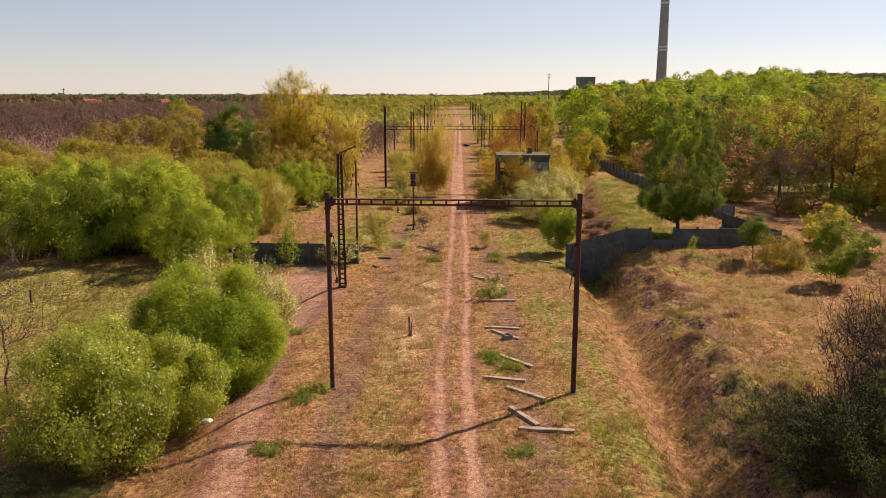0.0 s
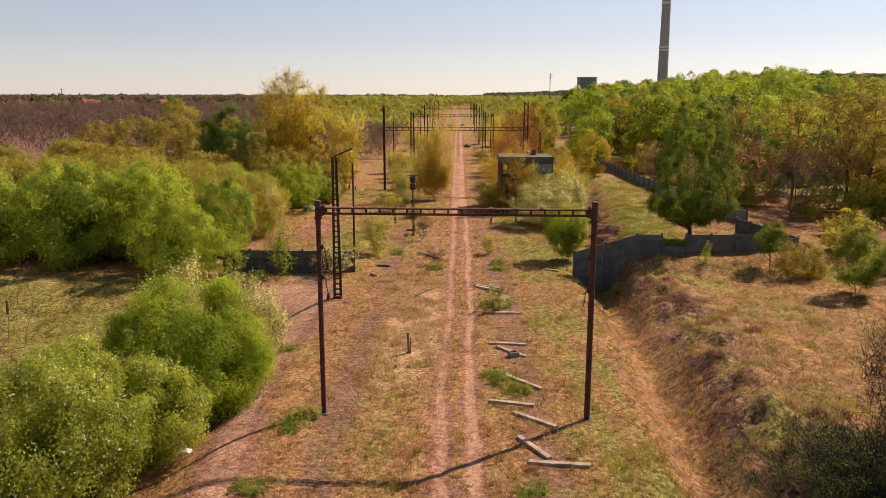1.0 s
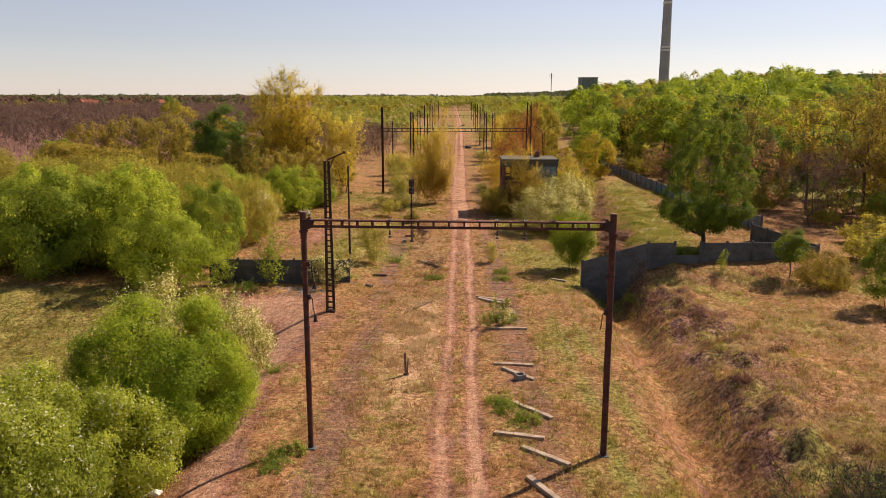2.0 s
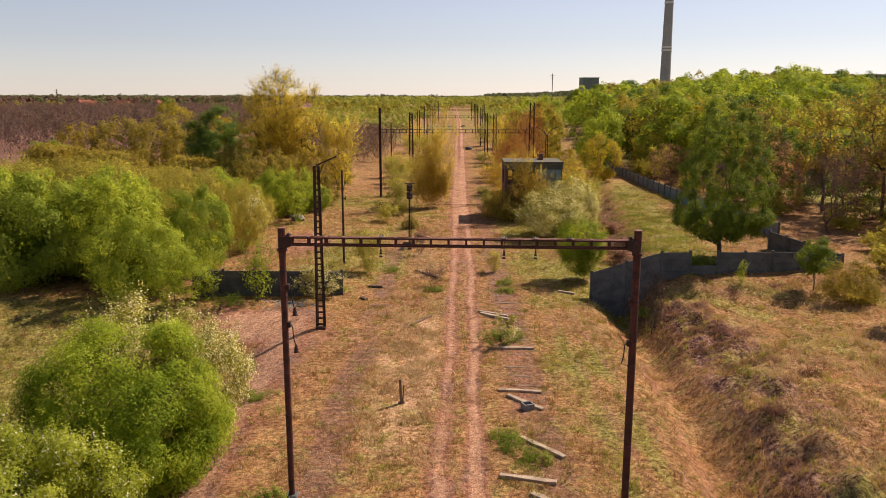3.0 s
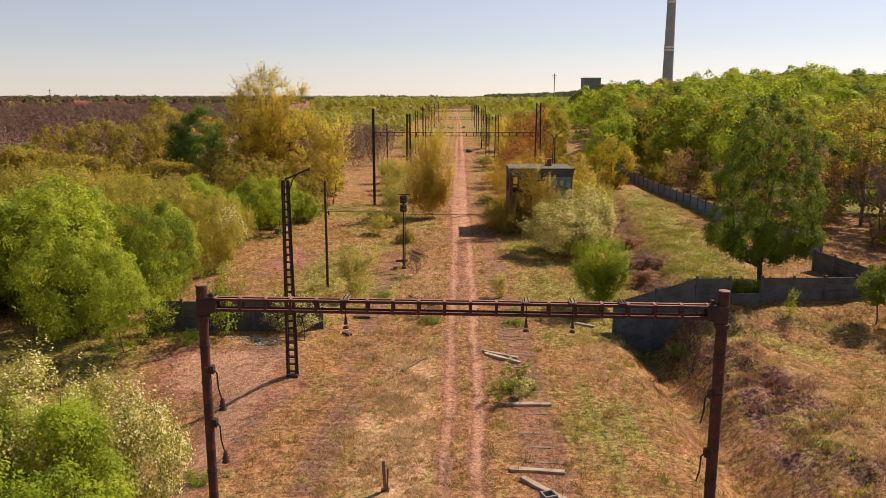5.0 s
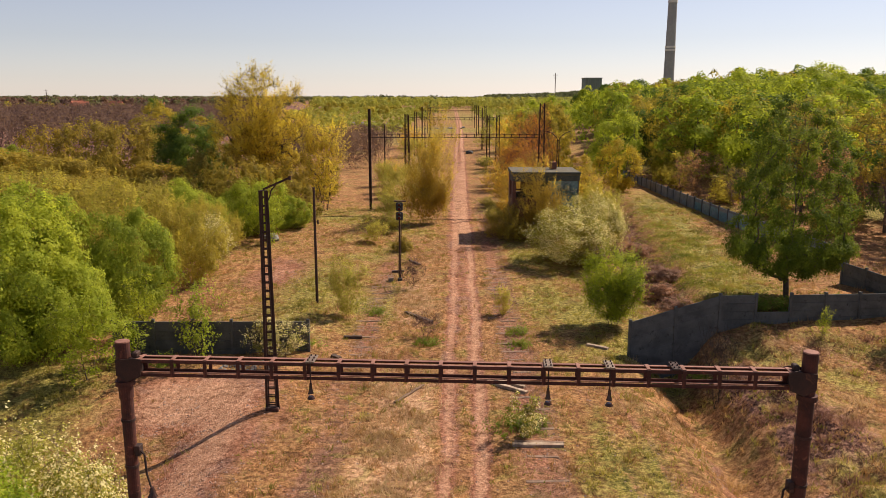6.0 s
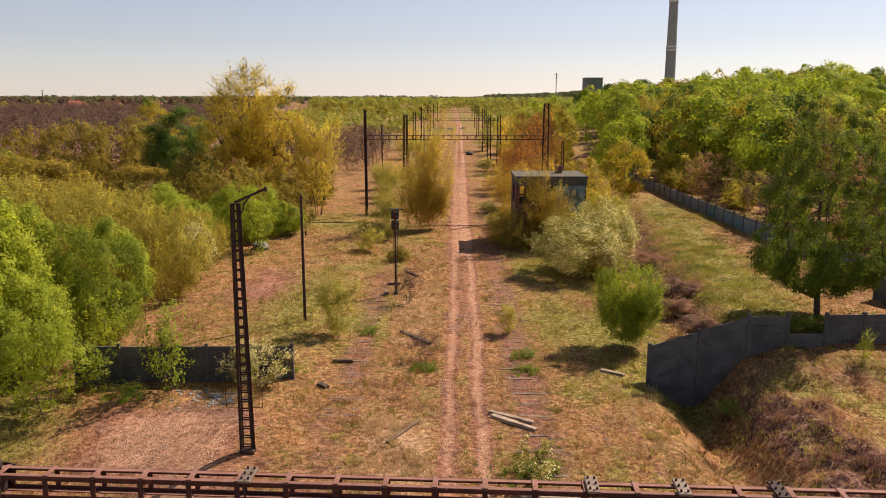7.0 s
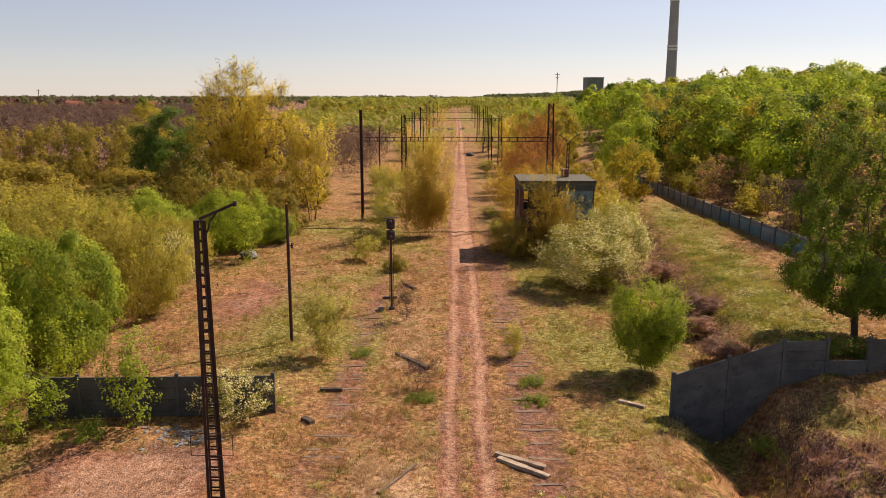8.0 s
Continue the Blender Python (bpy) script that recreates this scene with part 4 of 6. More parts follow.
def far_gantry(y, xl, xr, hl, hr, beam, kind_l="pole", kind_r="lattice"):
    """A gantry further along the line: a slender post or ladder mast at each end and a battened beam between."""
    zl, zr = on_land(xl, y), on_land(xr, y)
    g = thing("line_gantry", pose(xl, y, zl), "dark rusty gantry over the old line further along", "gantry", "gantries along the line")
    for x, h, k, zz in ((0, hl, kind_l, 0.0), (xr - xl, hr, kind_r, zr - zl)):
        if k == "pole":
            bm = bmesh.new()
            add_box(bm, 0.30, 0.02, h, pose(x, 0, zz + h / 2 - 0.1))
            for s in (-1, 1):
                add_box(bm, 0.02, 0.26, h, pose(x + s * 0.15, 0, zz + h / 2 - 0.1))
            part("post", bm, RUST_DARK, g)
        else:
            for s in (-1, 1):
                part("leg", add_beam(bmesh.new(), (x + s * 0.4, 0, zz - 0.1), (x + s * 0.25, 0, zz + h), 0.09, 0.16), RUST_DARK, g)
            for i in range(int(h / 0.75)):
                f = (i + 0.5) / int(h / 0.75)
                w = 0.8 - 0.3 * f
                sgn = 1 if i % 2 else -1
                part("lacing", add_beam(bmesh.new(), (x - sgn * w / 2, 0, zz + f * h - 0.36), (x + sgn * w / 2, 0, zz + f * h + 0.36), 0.08, 0.08), RUST_DARK, g)
    L = xr - xl
    for z in (beam, beam - 0.42):
        part("chord", box(L, 0.3, 0.07, pose(L / 2, 0, z)), RUST_DARK, g)
    nb = int(L / 0.9)
    me = None
    for i in range(nb + 1):
        at = pose(L * i / nb, 0, beam - 0.21)
        if me is None:
            me = part("batten", box(0.10, 0.26, 0.36), RUST_DARK, g, at=at).data
        else:
            child("batten", me, g, at=at)
    return g


near_gantry()
far_gantry(117.5, -9.95, 10.8, 12.2, 13.0, 9.15)
far_gantry(176, -8.6, 9.0, 9.9, 9.7, 9.35, "lattice", "lattice")
far_gantry(238, -8.0, 9.2, 10.4, 10.0, 9.3, "pole", "lattice")
far_gantry(300, -8.0, 9.6, 10.2, 10.0, 9.3, "lattice", "pole")
far_gantry(365, -7.5, 10.2, 10.2, 10.0, 9.3, "pole", "pole")
far_gantry(440, -7.0, 11.0, 10.2, 10.0, 9.3, "pole", "pole")
for x, y, h in ((-8.0, 162.0, 10.4), (-8.1, 200.0, 9.9), (7.6, 185.0, 9.5)):
    ladder_mast("ladder_mast", x, y, h, 0.7, 0.5, 18, "slender rusty lattice mast further along the line", "masts along the line")
lm = ladder_mast("ladder_mast", -8.2, 55.95, 10.0, 0.45, 0.23, 26, "tall rusty ladder-like steel mast with a bracket arm")
bm = bmesh.new()
add_beam(bm, (0.0, 0, 10.05), (1.15, 0, 10.55), 0.07, 0.09)
pts = [(0.12, 0, 9.45), (0.28, 0, 9.75), (0.34, 0, 10.0), (0.55, 0, 10.25)]
for p, q in zip(pts, pts[1:]):
    add_bar(bm, p, q, 0.03, 6)
add_box(bm, 0.1, 0.12, 0.16, pose(1.17, 0, 10.55))
part("bracket_arm", bm, RUST_DARK, lm)
bm = bmesh.new()
for p, q in (((-0.72, -0.12, 1.95), (0.7, -0.12, 1.95)), ((0.7, -0.12, 1.95), (0.7, -0.12, 2.75)), ((0.7, -0.12, 2.75), (-0.72, -0.12, 2.75)), ((-0.72, -0.12, 2.75), (-0.72, -0.12, 1.95))):
    add_bar(bm, p, q, 0.013, 6)
part("wire_frame", bm, RUST_DARK, lm, "thin square wire frame")


def slim_pole(x, y, h, r, label, name="pole", arm=True, mat=RUST_DARK, group=""):
    p = thing(name, pose(x, y, on_land(x, y, -0.1)), label, "pole", group)
    part("shaft", add_cone(bmesh.new(), r, r * 0.8, h + 0.1, Matrix(), 12), mat, p)
    if arm:
        bm = bmesh.new()
        add_bar(bm, (0, 0, h * 0.72), (0.22, 0, h * 0.72), 0.03, 6)
        add_cone(bm, 0.06, 0.045, 0.3, pose(0.22, 0, h * 0.70), 8)
        part("fitting", bm, mat, p)
    return p


slim_pole(-9.2, 73.9, 7.9, 0.10, "slender rusty steel pole standing in dry grass")
slim_pole(-10.9, 150, 9.0, 0.12, "slender rusty steel pole beside the old line", group="poles along the line")
slim_pole(-6.0, 200, 9.0, 0.13, "slender rusty steel pole beside the old line", group="poles along the line")
slim_pole(-6.2, 260, 10.0, 0.15, "slender rusty steel pole beside the old line", group="poles along the line")
slim_pole(7.5, 215, 10.0, 0.15, "slender rusty steel pole beside the old line", group="poles along the line")
slim_pole(8.1, 275, 10.0, 0.16, "slender rusty steel pole beside the old line", group="poles along the line")


def signal(x, y):
    s = thing("railway_signal", pose(x, y, on_land(x, y, -0.05)), "disused railway signal with black lamp head on a thin post", "signal")
    part("post", add_cone(bmesh.new(), 0.075, 0.065, 6.1), RUST_DARK, s)
    part("base", box(0.34, 0.34, 0.4, pose(0, 0, 0.05), 0.04), CONCRETE_DARK, s)
    bm = bmesh.new()
    add_box(bm, 0.54, 0.26, 0.66, pose(0, -0.12, 5.85), 0.08)
    add_box(bm, 0.54, 0.26, 0.66, pose(0, -0.12, 5.12), 0.08)
    head = part("lamp_head", bm, BLACK, s, "black signal head")
    for z in (6.0, 5.7, 5.3, 5.0):
        bm = bmesh.new()
        add_cone(bm, 0.12, 0.11, 0.2, pose(0, -0.25, z, 90), 14)
        part("visor", bm, BLACK, head)
        bm = bmesh.new()
        add_cone(bm, 0.085, 0.085, 0.02, pose(0, -0.45, z, 90), 14)
        part("lens", bm, LENS, head, "dull red lens")
    part("top_bar", box(0.95, 0.3, 0.06, pose(0.05, 0, 6.25), 0.01), RUST_DARK, s)
    bm = bmesh.new()
    for r in range(12):
        add_bar(bm, (-0.14, 0.12, 0.6 + r * 0.36), (0.14, 0.12, 0.6 + r * 0.36), 0.012, 5)
    for u in (-0.14, 0.14):
        add_bar(bm, (u, 0.12, 0.4), (u, 0.12, 4.8), 0.014, 5)
    part("ladder", bm, RUST_DARK, s)


signal(-4.05, 81.6)


# ---- concrete walls ----
def panel_fence(name, path, label, mat, post_mat, high=1.9, bay=2.0, low=(), slabs=4, dip=0.25):
    """Posts with stacked slabs between along the path (x, y, top z); each bay steps with the ground; low: bays with slabs missing."""
    w = thing(name, pose(path[0][0], path[0][1], 0), label, "wall", kind="structure")
    o = Vector((path[0][0], path[0][1], 0))
    count = 0
    for (xa, ya, za), (xb, yb, zb) in zip(path, path[1:]):
        d = Vector((xb - xa, yb - ya))
        nb = max(1, round(d.length / bay))
        turn = math.degrees(math.atan2(d.y, d.x))
        ln = d.length / nb
        for i in range(nb):
            f, f2 = i / nb, (i + 1) / nb
            x, y = xa + d.x * (f + f2) / 2, ya + d.y * (f + f2) / 2
            z0, z1 = za + (zb - za) * f, za + (zb - za) * f2
            px, py = xa + d.x * f, ya + d.y * f
            tilt = math.degrees(math.atan2(z1 - z0, ln))
            bottom = min(on_land(px, py), on_land(x, y), on_land(xa + d.x * f2, ya + d.y * f2)) - dip
            hp = z0 + 0.14 - bottom
            part("post", box(0.16, 0.18, hp, pose(px - o.x, py - o.y, bottom + hp / 2, 0, 0, turn), 0.015), post_mat, w)
            zt = (z0 + z1) / 2
            rows = max(1, round((zt - bottom) / (high / slabs)))
            each = (zt - bottom) / rows
            gone = low[count] if count < len(low) else 0
            for r in range(rows - gone):
                jig = 0.012 * math.sin(7.1 * count + 3.3 * r)
                part("slab", box(ln - 0.06, 0.075, each - 0.008, pose(x - o.x, y - o.y, bottom + each * (r + 0.5), 0, -tilt, turn) @ Matrix.Translation((0, jig, 0)), 0.012), mat, w)
            count += 1
    x, y, z = path[-1]
    bottom = on_land(x, y) - dip
    part("post", box(0.16, 0.18, z + 0.14 - bottom, pose(x - o.x, y - o.y, (z + 0.14 + bottom) / 2), 0.015), post_mat, w)
    return w


panel_fence("wall_west", [(-18.2, 62.7, 2.3), (-8.0, 64.0, 1.95)], "weathered grey concrete slab wall across the old yard", CONCRETE_DARK, CONCRETE_DARK, bay=2.0)
panel_fence("wall_east", [(9.95, 64.8, 1.75), (15.2, 65.7, 3.05), (26.0, 67.5, 2.75), (29.5, 68.0, 2.3)], "weathered grey concrete slab wall with a broken bay", CONCRETE, CONCRETE, bay=2.15, low=(0, 0, 0, 2))
panel_fence("wall_corner", [(27.0, 75.6, 2.9), (29.6, 68.2, 2.4)], "grey concrete slab wall returning behind the yard", CONCRETE, CONCRETE, bay=2.0)
panel_fence("fence_far", [(26.2, 150, 2.95), (26.6, 124, 2.95), (27.6, 100, 2.95), (29.6, 80, 2.9)], "long concrete panel fence with faded sprayed paint", CONCRETE_PALE, CONCRETE_DARK, bay=2.4, slabs=1)


# ---- the ruined signal hut ----
def hut():
    x0, x1, y0, y1, zt = 6.1, 12.75, 100.9, 106.4, 6.15
    h = thing("signal_hut", pose(x0, y0, 0.1), "ruined flat-roofed concrete hut with sprayed paint", "hut")
    W, D, T = x1 - x0, y1 - y0, 0.28
    def slab(name, ax, bx, ay, by, az, bz, mat=HUT_WALL, label=""):
        return part(name, box(bx - ax, by - ay, bz - az, pose((ax + bx) / 2, (ay + by) / 2, (az + bz) / 2), 0.02), mat, h, label)
    slab("wall", 3.6, W, 0, T, -0.2, zt)
    slab("wall", 0, 0.35, 0, T, -0.2, zt, BRICK)
    slab("wall", 0.35, 3.6, 0, T, 5.55, zt)
    slab("wall", 0.35, 3.6, 0, T, 3.0, 3.9, BRICK, "low brick wall under the window")
    slab("wall", 0.35, 2.0, 0, T, -0.2, 3.0, BRICK)
    slab("wall", W - T, W, T, D - T, -0.2, zt)
    slab("wall", 0, T, T, 1.6, -0.2, zt, BRICK)
    slab("wall", 0, T, 3.6, D - T, -0.2, zt, BRICK)
    slab("wall", 0, T, 1.6, 3.6, -0.2, 3.8, BRICK)
    slab("wall", 0, T, 1.6, 3.6, 5.4, zt)
    slab("wall", 0, 0.5, D - T, D, -0.2, zt)
    slab("wall", 3.2, W, D - T, D, -0.2, zt)
    slab("wall", 0.5, 3.2, D - T, D, -0.2, 3.9)
    slab("wall", 0.5, 3.2, D - T, D, 5.5, zt)
    slab("wall", 1.25, 3.2, D - T, D, 3.9, 5.5, BRICK)
    slab("floor_slab", T, W - T, T, D - T, 2.85, 3.0)
    roof = slab("roof", -0.1, W + 0.1, -0.2, D + 0.15, zt, zt + 0.36, MOSSY, "thick concrete roof slab")
    part("roof_edge", box(W + 0.3, 0.1, 0.16, pose(W / 2, -0.25, zt + 0.3), 0.02), HUT_WALL, roof)
    part("vent_box", box(0.7, 0.7, 0.75, pose(4.4, 3.2, zt + 0.75), 0.04), BRICK, roof, "small brick vent on the roof")
    for x in (0.95, 1.8, 2.7):
        part("window_bar", box(0.09, 0.1, 1.66, pose(x, 0.1, 4.72), 0.01), RUST_DARK, h)
    part("lintel", box(3.3, 0.1, 0.12, pose(1.97, 0.06, 4.75), 0.01), RUST_DARK, h)
    # sprayed scrolls
    rng = np.random.default_rng(5)
    for k in range(15):
        bm = bmesh.new()
        cx, cz, r = 4.0 + 0.165 * k, 4.7 + 0.35 * math.sin(k * 1.7), rng.uniform(0.22, 0.42)
        a0 = rng.uniform(0, 6.28)
        ps = [(cx + r * math.cos(a0 + a), -0.012, cz + 1.5 * r * math.sin(a0 + a) * 0.9) for a in np.linspace(0, rng.uniform(3.5, 5.6), 12)]
        for p, q in zip(ps, ps[1:]):
            m, d = between(p, q)
            add_box(bm, 0.13, 0.012, d + 0.04, m @ Matrix.Translation((0, 0, d / 2)))
        part("paint_scroll", bm, PAINT_DARK if k % 4 else PAINT_WHITE, h, "dark sprayed paint scroll" if k % 4 else "white sprayed paint scroll")
    part("paint_field", box(2.75, 0.006, 1.05, pose(5.15, -0.005, 5.2)), PAINT_TEAL, h, "faded pale sprayed paint")
    part("paint_field", box(2.75, 0.006, 1.6, pose(5.15, -0.005, 3.86)), PAINT_BLUE, h, "faded dark teal sprayed paint")
    part("parapet", box(W + 0.1, 0.12, 0.55, pose(W / 2, -0.07, 5.9), 0.02), HUT_WALL, h)


hut()


# ---- shrubs and trees near the camera ----
BUSH, TREE = "bush", "tree"
for key, x, y, h, w, label in (
        ("green_bush", -12.9, 38.6, 1.04, 1.0, "tall dense bush with fresh green leaves"),
        ("pale_bush", -15.2, 30.0, 1.25, 1.08, "spreading light green bush with a few white flowers"),
        ("pale_bush", -13.3, 33.6, 1.0, 0.9, "light green bush with a few white flowers"),
        ("blossom_bush", -11.2, 42.6, 0.98, 0.78, "bush covered in small white blossom"),
        ("blossom_bush", -14.2, 42.4, 1.15, 0.95, "tall bush with white blossom behind green leaves"),
        ("pale_bush", -16.2, 34.0, 1.12, 0.95, "light green bush in a dry field"),
        ("lime_bush", 10.0, 69.7, 0.94, 0.95, "rounded bright green bush on dry grass"),
        ("blossom_bush", 10.3, 88.0, 0.84, 1.4, "broad bush in full white blossom before the hut"),
        ("blossom_bush", 12.8, 91.0, 1.0, 1.1, "white blossoming bush beside the hut"),
        ("willow_bush", -2.5, 109.5, 1.35, 1.05, "upright golden willow bush beside the trail"),
        ("willow_bush", 8.9, 98.6, 0.9, 0.85, "golden green bush growing in front of the hut"),
        ("low_bush", 5.9, 98.6, 1.3, 0.8, "grey-olive bush beside the trail"),
        ("low_bush", 27.1, 61.6, 1.0, 1.0, "low rounded olive bush on dry grass"),
        ("thin_bloom", -19.4, 84.5, 1.0, 0.9, "greyish shrub with pale pink blossom beside the thicket"),
        ("small_bloom", 3.1, 53.4, 1.0, 1.05, "small flowering shrub beside the sleepers"),
        ("vase_shrub", 3.3, 72.3, 0.5, 0.6, "small yellow-green shrub beside the trail"),
        ("thin_bloom", -9.9, 63.2, 0.5, 0.74, "small flowering shrub against the concrete wall"),
        ("vase_shrub", -6.9, 71.6, 1.0, 1.0, "thin yellow-green shrub in dry grass"),
        ("twiggy_bush", 15.4, 25.6, 0.75, 0.85, "dense dark twiggy bush with tiny leaves"),
        ("twiggy_bush", 17.6, 26.2, 0.95, 0.85, "large dark twiggy bush with tiny leaves"),
        # Dark scrub added here to stand in for the bush's shadow.
        ("twiggy_bush", -16.9, 26.6, 0.3, 0.55, "low dark scrub deepening the shadow under a bush")):
    plant(key, "shrub" if "shrub" in label else "bush", x, y, label, BUSH, h=h, w=w)
for key, x, y, h, w, label in (
        # A second patch of scrub, added to darken the same shadow.
        ("twiggy_bush", -14.9, 26.0, 0.2, 0.4, "low dark scrub deepening the shadow under a bush"),
        ("twiggy_bush", 20.0, 29.8, 0.9, 0.7, "twiggy half-bare bush with tiny leaves"),
        ("twiggy_bush", 13.6, 27.4, 0.55, 0.85, "thin half-bare bush on the rough bank"),
        ("dark_shrub", 13.2, 59.6, 1.1, 0.75, "bare dark shrub beside the ditch"),
        ("dead_bush", 15.1, 81.1, 0.42, 1.10, "matted low brown bush on the bank"),
        ("dead_bush", 16.5, 90.1, 0.40, 1.20, "matted low brown bush on the bank"),
        ("dead_bush", 14.6, 76.2, 0.40, 1.00, "matted low brown bush on the bank"),
        ("dead_bush", 14.5, 71.0, 0.38, 1.10, "matted low brown bush on the bank"),
        ("dead_bush", 16.1, 78.9, 0.35, 0.90, "matted low brown bush on the bank"),
        ("bare_shrub", 12.6, 83.0, 0.8, 1.1, "bare brown shrub on the bank"),
        ("bare_shrub", -1.6, 67.5, 0.45, 0.7, "low bare brown shrub beside a log"),
        ("bare_shrub", -3.0, 79.0, 0.7, 0.7, "bare brown shrub beside the signal"),
        ("low_bush", -4.6, 93.5, 0.5, 0.5, "low dark bush behind the signal"),
        ("far_lime", -8.2, 134.0, 0.95, 1.0, "yellow-green bush on the old track bed"),
        ("willow_bush", -4.0, 165.0, 0.7, 0.8, "golden willow bush on the old track bed"),
        ("willow_bush", 6.4, 112.5, 0.36, 0.6, "golden shrub beside the trail"),
        ("willow_bush", 8.0, 125.0, 0.6, 0.9, "golden shrub beside the trail")):
    plant(key, "shrub" if "shrub" in label else "bush", x, y, label, BUSH, h=h, w=w)
for key, x, y, h, w, label in (
        ("round_tree", 21.3, 71.2, 1.03, 0.86, "full round green tree behind the concrete wall"),
        ("poplar", -24.8, 124.0, 0.98, 1.1, "tall golden-leaved poplar above the thicket"),
        ("young_poplar", -15.6, 117.0, 1.0, 1.0, "young golden poplar with several stems"),
        ("dark_tree", -40.0, 138.0, 1.0, 1.0, "dark olive tree with a dense crown"),
        ("dark_tree", -33.5, 128.0, 0.75, 0.75, "olive tree beside the poplar"),
        ("light_tree", -18.0, 96.0, 1.0, 1.0, "young light green tree at the edge of the clearing"),
        ("green_sapling", 28.6, 55.9, 1.0, 1.0, "young upright green tree on rough grass"),
        ("round_sapling", 25.6, 64.0, 1.0, 1.0, "small green sapling before the wall"),
        ("sapling", 20.6, 64.5, 0.42, 0.36, "thin green sapling before the wall"),
        ("sapling", -13.6, 62.0, 1.15, 1.15, "thin yellow-green sapling before the wall"),
        ("sapling", -17.0, 62.0, 0.7, 0.95, "small green sapling against the wall"),
        ("light_tree", -18.3, 59.8, 0.72, 0.8, "light green young tree at the corner of the wall"),
        ("sapling", -18.2, 66.0, 0.9, 1.0, "thin green sapling behind the wall"),
        ("bare_tree", 35.6, 83.0, 1.05, 1.0, "bare brown tree behind the wall"),
        ("bare_tree", 29.2, 99.0, 0.8, 0.9, "bare brown tree beside the fence"),
        ("open_tree", -23.4, 37.6, 1.05, 1.05, "leafless young tree in the field"),
        ("dark_shrub", 17.2, 30.5, 1.55, 1.5, "leafless young tree beside the dark bush"),
        ("dark_shrub", 19.0, 32.5, 1.4, 1.4, "leafless young tree beside the dark bush"),
        ("open_tree", 25.0, 40.5, 0.95, 0.9, "leafless young tree on the bank"),
        ("orange_tree", 10.4, 139.0, 0.62, 1.0, "young tree with orange spring leaves"),
        ("orange_tree", 15.6, 156.0, 1.02, 0.8, "slender tree with orange spring leaves"),
        ("orange_tree", 12.8, 148.0, 0.9, 0.9, "young tree with orange spring leaves"),
        ("orange_tree", 12.4, 168.0, 0.9, 1.0, "young tree with orange spring leaves")):
    plant(key, "tree" if "sapling" not in label else "sapling", x, y, label, TREE, h=h, w=w)
for key, x, y, h, w in (
        ("thicket_deep", -38.5, 67.2, 1.2, 1.1), ("thicket_green", -31.0, 66.8, 1.18, 1.05), ("thicket_green", -25.0, 67.4, 1.12, 0.95), ("thicket_green", -20.6, 71.0, 0.98, 0.7),
        ("thicket_green", -22.2, 63.2, 0.82, 0.72), ("thicket_deep", -45.0, 70.0, 1.2, 1.1), ("thicket_green", -35.0, 71.0, 1.15, 1.0), ("thicket_green", -28.2, 71.5, 1.15, 0.95),
        ("thicket_olive", -40.0, 77.0, 1.08, 1.05), ("thicket_olive", -32.0, 78.5, 1.1, 1.0), ("thicket_olive", -25.0, 78.0, 1.0, 0.85), ("thicket_olive", -20.2, 79.5, 0.82, 0.6),
        ("thicket_olive", -49.0, 78.0, 1.0, 1.05), ("thicket_olive", -44.0, 87.0, 1.0, 1.0), ("thicket_olive", -35.5, 88.0, 1.0, 1.0), ("thicket_olive", -27.5, 87.5, 0.9, 0.9),
        ("thicket_deep", -23.0, 93.0, 0.8, 0.7), ("thicket_far", -39.0, 100.0, 0.5, 1.0), ("thicket_deep", -28.0, 102.0, 0.85, 0.8), ("thicket_deep", -22.0, 105.0, 0.8, 0.75)):
    plant(key, "thicket_shrub", x, y, {"thicket_green": "dense fresh green shrub in the thicket", "thicket_deep": "dense dark green shrub in the thicket", "thicket_olive": "yellow-olive willow shrub in the thicket", "thicket_dull": "dull olive-brown shrub behind the thicket", "thicket_far": "yellow-olive willow shrub at the back of the thicket"}[key], BUSH, "shrubs of the thicket", h, w)
for key, x, y, h, w in (
        ("thicket_far", -31.0, 112.0, 0.55, 0.9), ("thicket_far", -21.0, 113.5, 0.7, 0.7), ("thicket_far", -50.0, 145.0, 1.15, 1.0), ("thicket_far", -58.0, 148.0, 1.2, 1.0),
        ("thicket_far", -66.0, 150.0, 1.1, 0.95), ("thicket_green", -71.0, 147.0, 0.85, 0.95)):
    plant(key, "thicket_shrub", x, y, {"thicket_green": "dense fresh green shrub in the thicket", "thicket_deep": "dense dark green shrub in the thicket", "thicket_olive": "yellow-olive willow shrub in the thicket", "thicket_dull": "dull olive-brown shrub behind the thicket", "thicket_far": "yellow-olive willow shrub at the back of the thicket"}[key], BUSH, "shrubs of the thicket", h, w)

